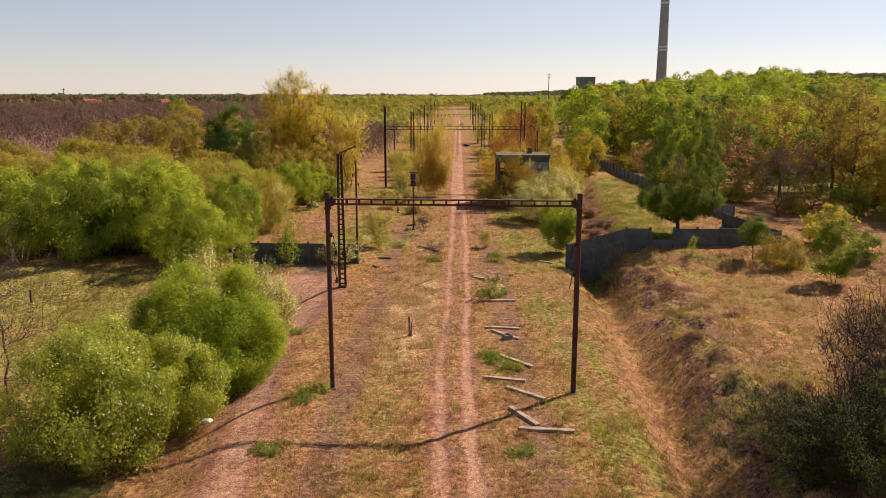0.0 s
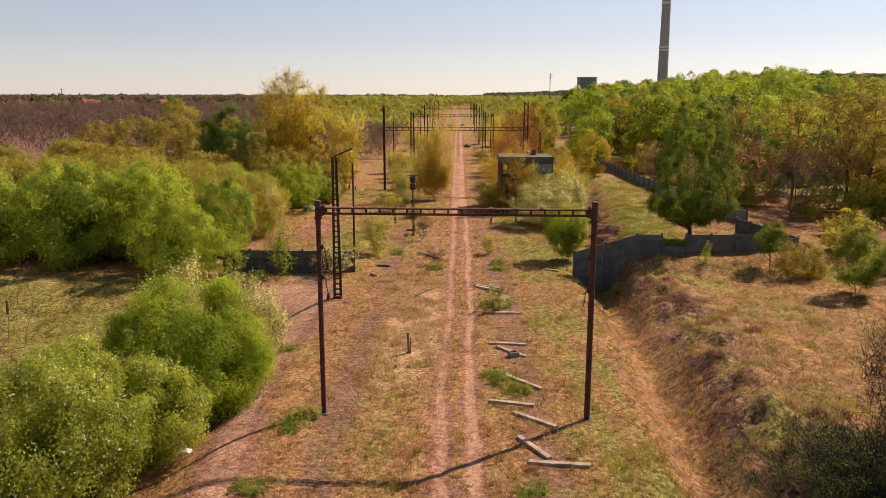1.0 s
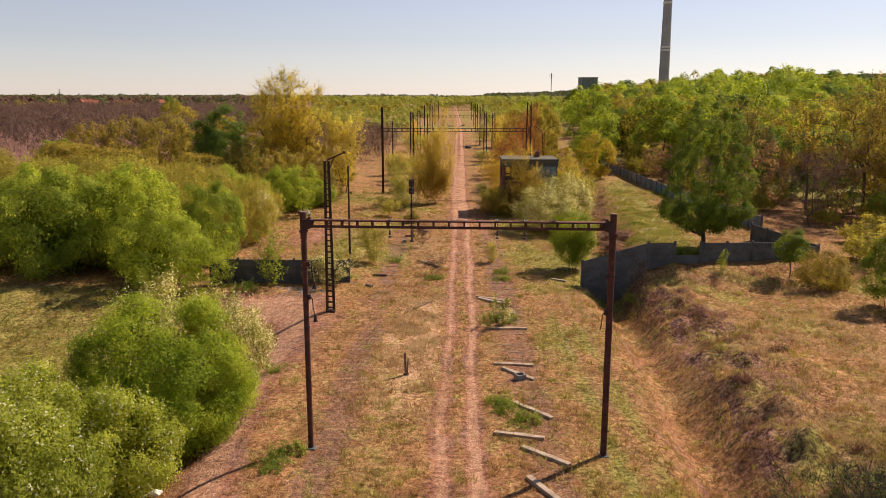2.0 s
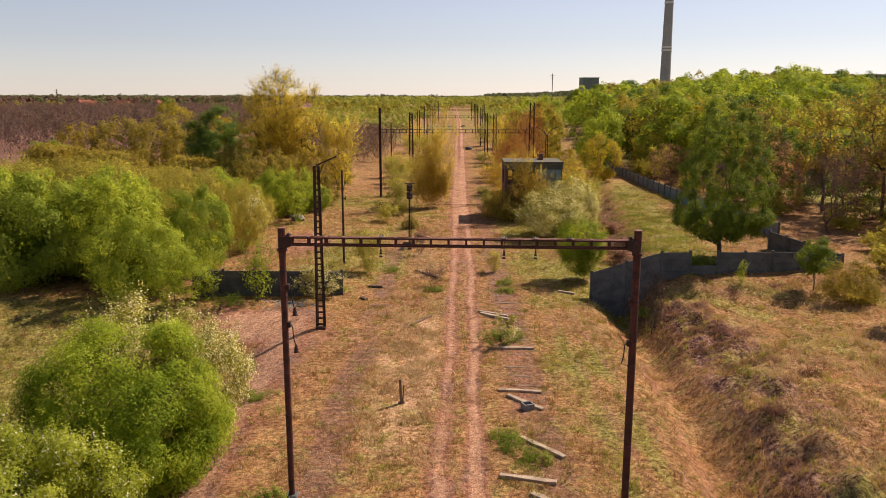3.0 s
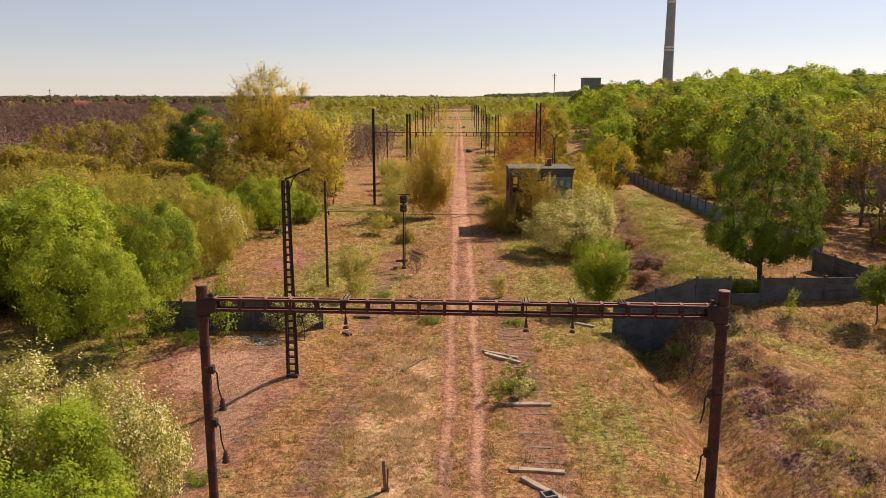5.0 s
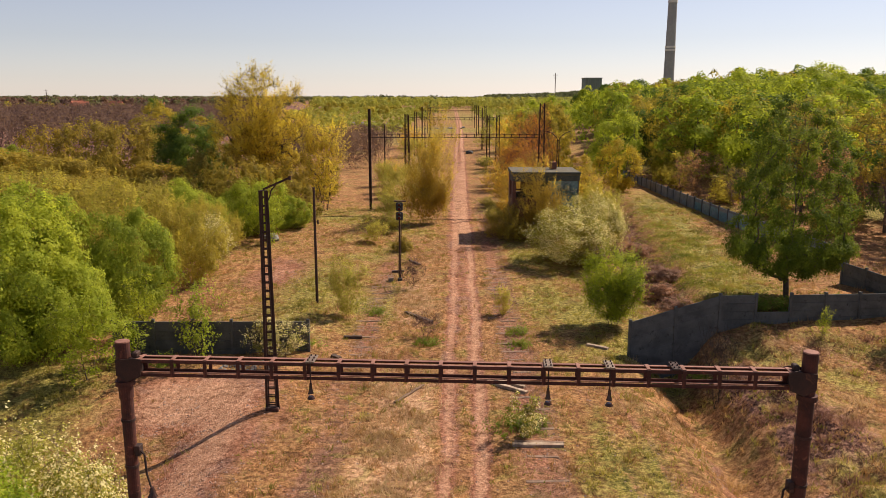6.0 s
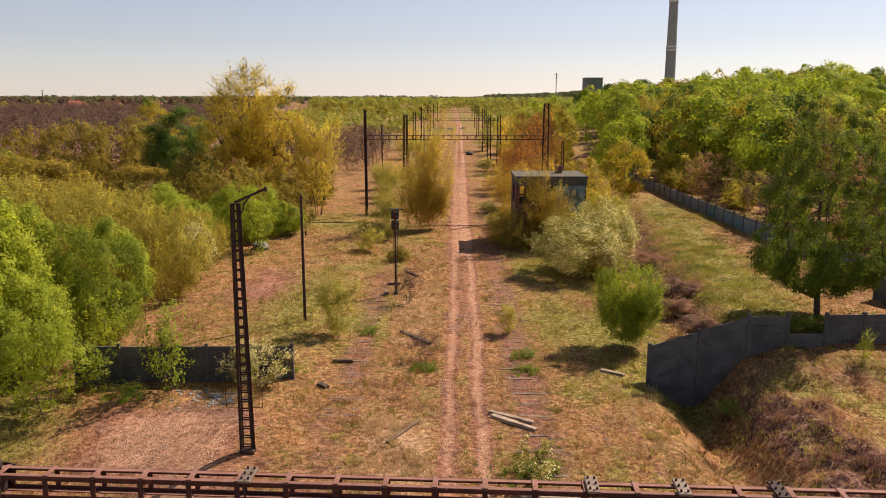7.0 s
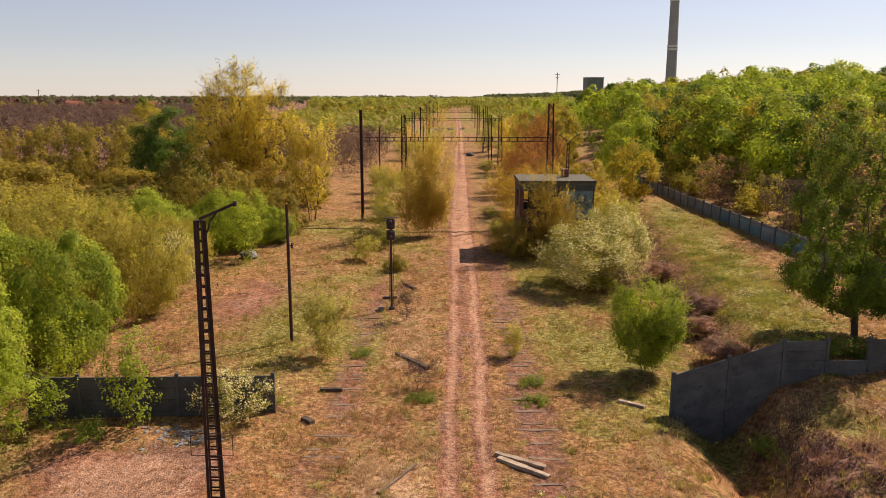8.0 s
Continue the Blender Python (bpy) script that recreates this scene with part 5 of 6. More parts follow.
# undergrowth before the woods
for key, x, y, h, w in (
        ("bronze_tree", 41.0, 88.0, 0.8, 0.9), ("edge_tree", 45.0, 86.5, 0.95, 0.95), ("edge_tree", 40.5, 95.0, 0.9, 1.0), ("edge_tree", 50.5, 84.0, 1.0, 1.05),
        ("edge_tree", 55.5, 87.0, 1.02, 1.0), ("edge_tree", 37.5, 106.0, 0.85, 0.95), ("edge_tree", 46.0, 93.0, 1.05, 1.1), ("edge_tree", 60.0, 92.0, 1.0, 1.0),
        ("far_deep", 52.5, 79.0, 1.1, 0.9), ("far_deep", 47.5, 79.0, 0.8, 0.7), ("far_deep", 56.0, 82.0, 1.0, 1.0), ("far_deep", 42.5, 81.5, 0.8, 0.8),
        ("bronze_tree", 36.5, 97.0, 0.8, 0.9), ("bronze_tree", 52.0, 93.0, 1.1, 1.0), ("far_low", 38.0, 85.0, 0.9, 1.0), ("far_low", 43.0, 83.0, 1.2, 1.2),
        ("far_low", 48.0, 80.0, 1.3, 1.3), ("far_low", 40.0, 79.0, 0.6, 0.7), ("far_deep", 44.0, 76.0, 0.5, 0.6), ("far_low", 35.0, 94.0, 1.0, 1.1)):
    plant(key, "undergrowth_tree" if "tree" in key else "undergrowth_bush", x, y, {"bronze_tree": "slender half-bare tree with bronze young leaves", "edge_tree": "tall thin-leaved tree with bronze-olive young leaves", "far_deep": "deep green bush under the trees", "far_low": "olive bush at the edge of the woods", "far_lime": "lime green bush at the edge of the woods"}[key], TREE if "tree" in key else BUSH, "undergrowth before the woods", h, w)
for key, x, y, h, w in (
        ("far_low", 33.5, 105.0, 1.0, 1.2), ("far_low", 32.5, 114.0, 1.2, 1.2), ("far_low", 36.0, 74.0, 0.7, 0.9), ("far_low", 33.0, 67.0, 0.8, 1.0),
        ("bronze_tree", 30.5, 120.0, 0.6, 0.8), ("far_deep", 34.0, 62.0, 0.6, 0.7), ("far_low", 30.0, 128.0, 1.3, 1.3), ("far_low", 31.5, 138.0, 1.6, 1.4)):
    plant(key, "undergrowth_tree" if "tree" in key else "undergrowth_bush", x, y, {"bronze_tree": "slender half-bare tree with bronze young leaves", "edge_tree": "tall thin-leaved tree with bronze-olive young leaves", "far_deep": "deep green bush under the trees", "far_low": "olive bush at the edge of the woods", "far_lime": "lime green bush at the edge of the woods"}[key], TREE if "tree" in key else BUSH, "undergrowth before the woods", h, w)
# scrub along the old line
for key, x, y, h, w in (
        ("far_lime", -7.6, 118, 0.6, 0.8), ("far_lime", -10.5, 142, 0.8, 0.9), ("far_lime", -9.5, 195, 0.9, 1.2), ("far_lime", -5.0, 225, 0.9, 1.2),
        ("far_willow", -10.5, 225, 0.8, 1.2), ("far_lime", 4.6, 121, 0.3, 0.6), ("far_willow", 9.0, 121, 0.75, 0.9), ("far_willow", 6.6, 139, 0.6, 0.8),
        ("orange_tree", 8.6, 146, 0.5, 0.9), ("orange_tree", 11.4, 127, 0.62, 0.9), ("far_willow", 15.6, 116, 0.7, 0.9), ("far_lime", 18.2, 112, 0.7, 0.9),
        ("far_low", 16.6, 107, 1.3, 0.9), ("far_lime", 9.5, 160, 0.6, 0.9), ("far_willow", 11.2, 170, 0.9, 1.1), ("far_lime", 11.0, 192, 0.9, 1.2),
        ("orange_tree", 13.4, 136, 0.8, 1.0), ("orange_tree", 14.6, 160, 0.9, 1.1), ("far_lime", -9.0, 128, 0.6, 0.8), ("far_willow", -9.6, 152, 0.45, 0.8)):
    plant(key, "scrub_bush", x, y, {"far_lime": "yellow-green bush in the scrub along the line", "far_willow": "golden willow bush in the scrub along the line", "orange_tree": "slender bush with orange spring leaves along the line", "far_low": "olive bush in the scrub along the line"}[key], BUSH, "scrub along the line", h, w)
for key, x, y, h, w in (
        ("far_lime", -6.3, 103, 0.5, 0.8), ("far_lime", -7.2, 111, 0.65, 0.9), ("far_lime", -5.4, 123, 0.6, 0.9), ("far_lime", -7.6, 96.5, 0.45, 0.7), ("far_lime", -6.6, 146, 0.7, 1.1),
        ("far_lime", -4.4, 182, 0.7, 1.2), ("far_lime", -7.0, 208, 0.8, 1.3), ("far_lime", 6.2, 170, 0.5, 1.0), ("far_lime", 4.6, 104, 0.55, 0.7), ("far_willow", 12.5, 180, 1.0, 1.3), ("far_lime", 8.5, 215, 1.2, 1.5), ("far_willow", 13.0, 205, 1.1, 1.5), ("far_lime", 14.0, 232, 1.4, 1.8),
        ("far_low", 14.6, 112, 1.4, 1.1), ("far_low", 16.5, 120, 1.6, 1.2), ("far_low", 15.2, 101, 1.0, 0.9), ("far_willow", 4.4, 101, 0.3, 0.5),
        ("far_lime", 4.8, 110, 0.3, 0.5)):
    plant(key, "scrub_bush", x, y, {"far_lime": "yellow-green bush in the scrub along the line", "far_willow": "golden willow bush in the scrub along the line", "orange_tree": "slender bush with orange spring leaves along the line", "far_low": "olive bush in the scrub along the line"}[key], BUSH, "scrub along the line", h, w)
for key, x, y, h, w in (
        ("thicket_olive", -21.5, 90.5, 0.6, 0.55), ("thicket_deep", -20.0, 100.0, 0.7, 0.6), ("thicket_far", -24.5, 109.0, 0.85, 0.7), ("thicket_far", -17.5, 109.0, 0.55, 0.5),
        ("thicket_green", -16.8, 104.0, 0.5, 0.45), ("thicket_far", -30.0, 120.0, 0.9, 0.8), ("thicket_far", -22.5, 127.0, 0.9, 0.85), ("thicket_far", -36.0, 115.0, 0.55, 0.9),
        ("thicket_far", -45.0, 108.0, 0.5, 1.0), ("thicket_far", -56.0, 112.0, 0.5, 1.0), ("thicket_green", -55.0, 102.0, 0.6, 0.8), ("thicket_far", -18.0, 128.0, 0.7, 0.6),
        ("thicket_deep", -34.0, 106.0, 0.55, 0.8), ("thicket_dull", -50.0, 91.0, 0.95, 1.0), ("thicket_dull", -57.0, 97.0, 1.0, 1.0), ("thicket_olive", -32.0, 95.0, 0.75, 0.9),
        ("thicket_dull", -42.0, 94.0, 0.95, 1.0), ("thicket_dull", -66.0, 106.0, 1.05, 1.1), ("thicket_dull", -48.0, 118.0, 0.95, 1.1), ("thicket_dull", -38.0, 121.0, 0.8, 0.9),
        ("thicket_dull", -60.0, 126.0, 1.0, 1.1), ("thicket_dull", -72.0, 122.0, 1.0, 1.1), ("thicket_dull", -51.0, 104.0, 0.8, 1.0), ("thicket_dull", -42.0, 108.0, 0.75, 1.0)):
    plant(key, "thicket_shrub", x, y, {"thicket_green": "dense fresh green shrub in the thicket", "thicket_deep": "dense dark green shrub in the thicket", "thicket_olive": "yellow-olive willow shrub in the thicket", "thicket_dull": "dull olive-brown shrub behind the thicket", "thicket_far": "yellow-olive willow shrub at the back of the thicket"}[key], BUSH, "shrubs of the thicket", h, w)

# the wooded hill in the east
rng = np.random.default_rng(77)
spots = []
for yy in np.arange(84, 205, 7.8):
    for xx in np.arange(20, 150, 7.8):
        x, y = xx + rng.uniform(-2.6, 2.6), yy + rng.uniform(-2.6, 2.6)
        edge = np.interp(y, [84, 100, 130, 160, 205], [47, 42, 35, 31, 31])
        if edge < x < 0.58 * y + 12:
            spots.append((x, y))
kinds = rng.choice(6, len(spots), p=[0.25, 0.24, 0.20, 0.15, 0.08, 0.08])
for (x, y), k in zip(spots, kinds):
    # Some edge trees turn deep green to darken the hill's foot like shade.
    if x - np.interp(y, [84, 100, 130, 160, 205], [47, 42, 35, 31, 31]) < 7 and (x * 13.7 + y * 7.3) % 1 < 0.22:
        k = 3
    elif x - np.interp(y, [84, 100, 130, 160, 205], [47, 42, 35, 31, 31]) < 9 and k < 2 and (x * 7.7 + y * 3.1) % 1 < 0.4:
        k = 2
    s = rng.uniform(0.7, 1.08) * (1 - 0.22 * float(smooth(0.38, 0.52, x / y)))
    plant("wood%d" % k, "woodland_tree", x, y, ("fresh green woodland tree on the hill", "lime green woodland tree on the hill", "olive woodland tree on the hill", "deep green woodland tree on the hill", "olive woodland tree on the hill", "olive woodland tree on the hill")[k], TREE, "trees on the hill", s, s * rng.uniform(0.9, 1.15))
for k, x, y, h, w in ((0, 25.5, 150, 1.1, 0.8), (1, 24.0, 138, 0.75, 0.7), (2, 22.0, 126, 0.55, 0.6), (2, 17.5, 158, 0.9, 0.7), (4, 17.0, 128, 0.5, 0.6), (4, 19.0, 172, 1.0, 0.8), (1, 15.5, 185, 0.9, 0.8), (0, 21.0, 190, 1.0, 0.9)):
    plant("wood%d" % k, "tree", x, y, "young leafy tree at the foot of the hill", TREE, "trees at the foot of the hill", h, w)


for k, x, y, h, w in ((4, -58, 188, 0.6, 0.8), (2, -72, 205, 0.7, 0.9), (4, -66, 232, 0.7, 1.0), (2, -84, 250, 0.8, 1.0), (4, -50, 215, 0.6, 0.8), (2, -46, 250, 0.7, 0.9), (2, -100, 290, 0.9, 1.0), (4, -60, 280, 0.7, 0.9), (2, -36, 200, 0.55, 0.7), (3, -112, 320, 1.1, 0.8)):
    plant("wood%d" % k, "valley_tree", x, y, "leafy tree in the valley beyond the thicket", TREE, "trees in the valley", h, w)


def canopy(name, spots, leaf, mat, label, category, per=60):
    """Many crowns far off, joined, each of several rounded lobes: spots are (x, y, height, width)."""
    rng = np.random.default_rng(len(spots))
    out = []
    for x, y, h, w in spots:
        lobes = rng.normal(size=(9, 3))
        lobes[:, 2] = np.abs(lobes[:, 2])
        lobes /= np.linalg.norm(lobes, axis=1)[:, None]
        pick = rng.integers(0, 9, per)
        d = rng.normal(size=(per, 3)) + 0.9 * lobes[pick] + np.array([0, 0, 0.25])
        d /= np.linalg.norm(d, axis=1)[:, None]
        span = np.array([w / 2, w / 2, h * 0.6])
        p = (0.68 * lobes[pick] + 0.36 * d * rng.uniform(0.75, 1.05, per)[:, None]) * span + np.array([x, y, on_land(x, y) + h * 0.38])
        low = rng.random(per) < 0.15
        p[low, 2] -= h * 0.3
        out.append(blades(rng, p, leaf, 0.6, d * 2.2, 0.5))
    return tagged(new(name, quads(name, np.concatenate(out), mat)), label, category, kind="stuff")


def scatter(rng, n, x0, x1, y0, y1, h, w, keep=None):
    got = []
    while len(got) < n:
        x, y = rng.uniform(x0, x1), rng.uniform(y0, y1)
        if keep is None or keep(x, y):
            got.append((x, y, h * rng.uniform(0.82, 1.12), w * rng.uniform(0.8, 1.2)))
    return got


back = scatter(rng, 330, 30, 190, 200, 300, 11, 9.5, lambda x, y: np.interp(y, [200, 260, 400], [30, 38, 70]) < x < 0.6 * y + 15)
for i, (mat, tone) in enumerate(((LEAF_WOOD, "fresh green"), (LEAF_WOOD_OLIVE, "olive"), (LEAF_WOOD_LIME, "lime green"), (LEAF_WOOD_LIME, "bright lime green"), (LEAF_WOOD_DEEP, "deep green"))):
    canopy("hill_woods", back[i::5], 0.25, mat, tone + " tree crowns covering the wooded hill", "woods", 760)


def bare_wood(name, spots, mat, label, per=46, wd=0.045):
    rng = np.random.default_rng(len(spots) + 3)
    out = []
    for x, y, h, w in spots:
        z = on_land(x, y)
        p = np.stack([rng.normal(0, w * 0.2, per), rng.normal(0, w * 0.2, per), rng.uniform(0.0, 0.75, per) * h], 1)
        d = np.stack([p[:, 0] * 0.35 + rng.normal(0, 0.35, per), p[:, 1] * 0.35 + rng.normal(0, 0.35, per), np.full(per, 1.2)], 1)
        d /= np.linalg.norm(d, axis=1)[:, None]
        side = np.cross(d, rng.normal(size=(per, 3)))
        side /= np.linalg.norm(side, axis=1)[:, None]
        ln = (h * rng.uniform(0.2, 0.42, per))[:, None]
        a = p + np.array([x, y, z])
        out.append(np.stack([a - side * wd * 1.2, a + side * wd * 1.2, a + d * ln], 1))
    return tagged(new(name, quads(name, np.concatenate(out), mat)), label, "woods", kind="stuff")


bare_wood("leafless_woods", scatter(rng, 700, -420, -42, 175, 540, 9.5, 6.5, lambda x, y: -0.75 * y - 20 < x < np.interp(y, [175, 260, 400, 620], [-62, -70, -90, -140])), BARK_MAUVE, "wide leafless purple-brown woods", 40)
canopy("leafless_crowns", scatter(rng, 1900, -420, -42, 175, 540, 9.0, 8.0, lambda x, y: -0.75 * y - 20 < x < np.interp(y, [175, 260, 400, 620], [-62, -70, -90, -140])), 0.24, LEAF_BROWN, "fine purple-brown crowns of leafless woods", "woods", 90)
grove = scatter(rng, 70, -48, -14, 165, 235, 7.0, 5.5, lambda x, y: x > -0.22 * y)
bare_wood("leafless_grove", grove, BARK_MAUVE, "leafless purple-brown grove", 60, 0.02)
canopy("grove_crowns", grove, 0.13, LEAF_BROWN, "fine purple-brown crowns of the leafless grove", "woods", 260)
canopy("valley_scrub", scatter(rng, 420, -200, 90, 280, 700, 4.2, 7.0, lambda x, y: abs(x - 2) > 16 and (x > np.interp(y, [175, 260, 400, 620], [-55, -60, -80, -120]))), 0.42, LEAF_BIRCH, "yellow-green scrub in the valley", "woods", 110)
canopy("valley_trees", scatter(rng, 90, -420, 240, 480, 900, 8.0, 8.0, lambda x, y: abs(x - 4) > 20), 0.6, LEAF_OLIVE, "olive trees in the valley", "woods", 150)
canopy("far_birch_woods", scatter(rng, 800, -260, 330, 620, 1300, 11.0, 12.0, lambda x, y: (abs(x - 6) > 14 or y > 760) and x > -0.17 * y), 0.8, LEAF_BIRCH, "pale yellow-green birch woods towards the horizon", "woods", 80)
canopy("far_tree_groups", [(x + rng.normal(0, 22), y + rng.normal(0, 14), h * rng.uniform(0.7, 1.25), w) for x, y, h, w in scatter(rng, 70, -900, 500, 1000, 1800, 11.5, 15.0) for _ in range(5)], 1.0, LEAF_FAR, "groups of taller trees towards the horizon", "woods", 70)
canopy("far_mixed_woods", scatter(rng, 1400, -1500, 1300, 1250, 2600, 8.0, 24.0), 2.6, LEAF_FAR, "dark mixed woods along the horizon", "woods", 40)
canopy("far_olive_woods", scatter(rng, 260, -1000, -120, 640, 1500, 11.5, 13.0, lambda x, y: x < -0.2 * y), 1.1, LEAF_FAR, "scattered grey-green trees among the leafless woods", "woods", 60)
canopy("far_brown_woods", scatter(rng, 420, -1400, -120, 740, 1500, 10.0, 14.0, lambda x, y: x < -0.22 * y), 1.8, LEAF_BROWN, "brown leafless woods towards the horizon", "woods", 46)

canopy("far_ridge_woods", scatter(rng, 700, 150, 2000, 2400, 3500, 12.0, 40.0, lambda x, y: x < 0.62 * y), 6.0, LEAF_FAR, "dark woods on the distant ridge", "woods", 60)

# ---- far buildings ----
def chimney(x, y, h):
    c = thing("factory_chimney", pose(x, y, on_land(x, y, -1)), "very tall grey concrete factory chimney with pale bands", "chimney")
    r = lambda z: 5.1 - 1.9 * z / h
    marks = [0, 54, 55.6, 56.8, 58.4, 96, 98.0, 99.6, 101.6, 103.2, 105, h]
    pale = {1, 3, 5, 7, 9}
    for i, (a, b) in enumerate(zip(marks, marks[1:])):
        part("band" if i in pale else "shaft", add_cone(bmesh.new(), r(a) + (0.35 if i in pale else 0), r(b) + (0.35 if i in pale else 0), b - a, pose(0, 0, a), 28), CHIMNEY_PALE if i in pale else CHIMNEY, c, "pale ring" if i in pale else "")


chimney(198.5, 752, 150)


def tower_block(x, y, w, d, h):
    b = thing("works_building", pose(x, y, on_land(x, y, -1), 0, 0, 8), "dark green sheet-clad works building above the trees", "building")
    part("wall", box(w, d, h, pose(0, 0, h / 2), 0.1), SHEET_GREEN, b)
    for i in range(9):
        part("cladding_rib", box(0.25, 0.3, h - 0.6, pose(-w / 2 + w * (i + 0.5) / 9, -d / 2 - 0.1, h / 2)), SHEET_GREEN, b)
    part("roof", box(w + 0.6, d + 0.6, 0.5, pose(0, 0, h + 0.25), 0.05), CHIMNEY, b)


tower_block(103.5, 610, 12.2, 10, 27)


def house(x, y, turn, w=10.0, d=8.0, h=5.0):
    b = thing("house", pose(x, y, on_land(x, y), 0, 0, turn), "small pale house with a red tiled roof", "house", "houses of the far village")
    part("wall", box(w, d, h, pose(0, 0, h / 2)), PLASTER, b)
    bm = bmesh.new()
    v = [bm.verts.new(p) for p in ((-w / 2 - 0.4, -d / 2 - 0.5, h - 0.1), (w / 2 + 0.4, -d / 2 - 0.5, h - 0.1), (w / 2 + 0.4, d / 2 + 0.5, h - 0.1), (-w / 2 - 0.4, d / 2 + 0.5, h - 0.1), (-w / 2 - 0.4, 0, h + 3.6), (w / 2 + 0.4, 0, h + 3.6))]
    for f in ((0, 1, 5, 4), (2, 3, 4, 5), (1, 2, 5), (3, 0, 4), (3, 2, 1, 0)):
        bm.faces.new([v[i] for i in f])
    roof = part("roof", bm, ROOF_RED, b, "red tiled roof")
    part("chimney", box(0.7, 0.7, 1.8, pose(w * 0.2, 0.6, h + 3.6)), BRICK, roof)
    for i in range(3):
        part("window", box(1.1, 0.1, 1.3, pose(-w / 3 + i * w / 3, -d / 2 - 0.03, h * 0.55)), BLACK, b, "dark window")


for x, y, t in ((-278, 615, 20), (-262, 640, -15), (-300, 655, 60), (-252, 700, 35), (-330, 720, 10)):
    house(x, y, t)
for x, y, h in ((52.5, 425, 24.5), (-255, 520, 17), (-120, 560, 15)):
    pp = slim_pole(x, y, h, 0.22, "tall wooden power line pole far off", "power_pole", False, DARK_WOOD, "power line poles")
    for zc, w in ((h - 0.8, 2.6), (h - 2.2, 1.6)):
        part("crossarm", box(w, 0.2, 0.2, pose(0, -0.2, zc), 0.02), DARK_WOOD, pp)

# ---- sleepers, planks, small things on the ground ----
def sleeper(x, y, turn, ln=2.45, w=0.25, h=0.16, mat=OLD_WOOD, label="weathered wooden railway sleeper lying on the ground", tilt=0.0, name="railway_sleeper", sunk=0.05):
    rng = np.random.default_rng(int(x * 100 + y * 1000) % 99991)
    bm = bmesh.new()
    add_box(bm, ln, w, h, Matrix(), 0.015)
    bmesh.ops.subdivide_edges(bm, edges=[e for e in bm.edges if e.calc_length() > ln * 0.8], cuts=5)
    for v in bm.verts:
        v.co += Vector(rng.normal(0, 0.009, 3))
    me = bpy.data.meshes.new(name)
    bm.to_mesh(me), bm.free()
    me.materials.append(mat)
    ob = new(name, me)
    dx, dy = math.cos(radians(turn)) * ln * 0.4, math.sin(radians(turn)) * ln * 0.4
    za, zb = on_land(x - dx, y - dy), on_land(x + dx, y + dy)
    slope = math.degrees(math.atan2(zb - za, ln * 0.8))
    ob.matrix_basis = pose(x, y, (za + zb) / 2 + h / 2 - sunk, 0, -slope + tilt, turn)
    return tagged(ob, label, "sleeper", "sleepers beside the trail")


for x, y, t, ln in ((4.15, 31.1, -11, 2.45), (3.62, 35.3, -45, 2.4), (3.3, 32.6, -62, 2.3), (2.72, 37.2, -17, 2.2), (3.57, 39.9, -51, 2.5), (3.3, 44.66, -51, 2.4), (3.2, 46.2, -5, 2.1), (3.5, 52.7, 1, 2.1), (2.66, 59.1, -41, 2.4), (2.6, 59.7, -33, 2.2), (8.28, 65.5, -33, 1.3)):
    sleeper(x, y, t, ln)
for i, y in enumerate(np.arange(47.0, 86.0, 0.68)):
    if (i * 7) % 12 < 6:
        sleeper(3.55 + 0.1 * math.sin(3.1 * i) - 0.25 * float(smooth(64, 80, y)), float(y), 2.5 * math.sin(i * 1.9), 1.5 + 0.6 * math.sin(i * 2.3), 0.2, 0.14, mat=SUNK_WOOD, label="brown sleeper sunk in the old track bed", sunk=0.12)
for i, y in enumerate(np.arange(60.0, 84.0, 0.68)):
    if (i * 5) % 13 < 6:
        sleeper(-5.2 + 0.12 * math.sin(2.7 * i), float(y), 3.0 * math.sin(i * 1.3), 1.5 + 0.5 * math.sin(i * 2.9), 0.2, 0.14, mat=SUNK_WOOD, label="brown sleeper sunk in the old track bed", sunk=0.128)
for x, y, t, ln, w in ((-2.2, 71.3, -52, 2.9, 0.26), (-5.95, 67.2, 9, 1.1, 0.2), (-3.2, 88.0, -53, 1.6, 0.2), (-6.4, 63.4, -38, 0.6, 0.28), (-18.6, 105.5, 3, 2.0, 0.3), (-4.4, 84.5, 10, 1.0, 0.2)):
    sleeper(x, y, t, ln, w, 0.2, DARK_WOOD, "dark tarred timber lying in dry grass", name="timber", sunk=0.03)
sleeper(-2.1, 58.3, 62, 2.7, 0.13, 0.12, SUNK_WOOD, "long brown split pole lying in straw", name="timber", sunk=0.03)
stub = thing("stub_post", pose(-2.55, 44.75, on_land(-2.55, 44.75, -0.1), 6, -2), "short split weathered stub post in dry grass", "post")
part("shaft", add_box(bmesh.new(), 0.12, 0.09, 1.35, pose(0, 0, 0.67), 0.015), SUNK_WOOD, stub)
part("split_side", add_box(bmesh.new(), 0.06, 0.06, 1.05, pose(0.11, 0.0, 0.52, 0, 5), 0.012), SUNK_WOOD, stub)
part("base_plate", box(0.3, 0.3, 0.05, pose(0, 0, 0.1), 0.01), RUST_DARK, stub)


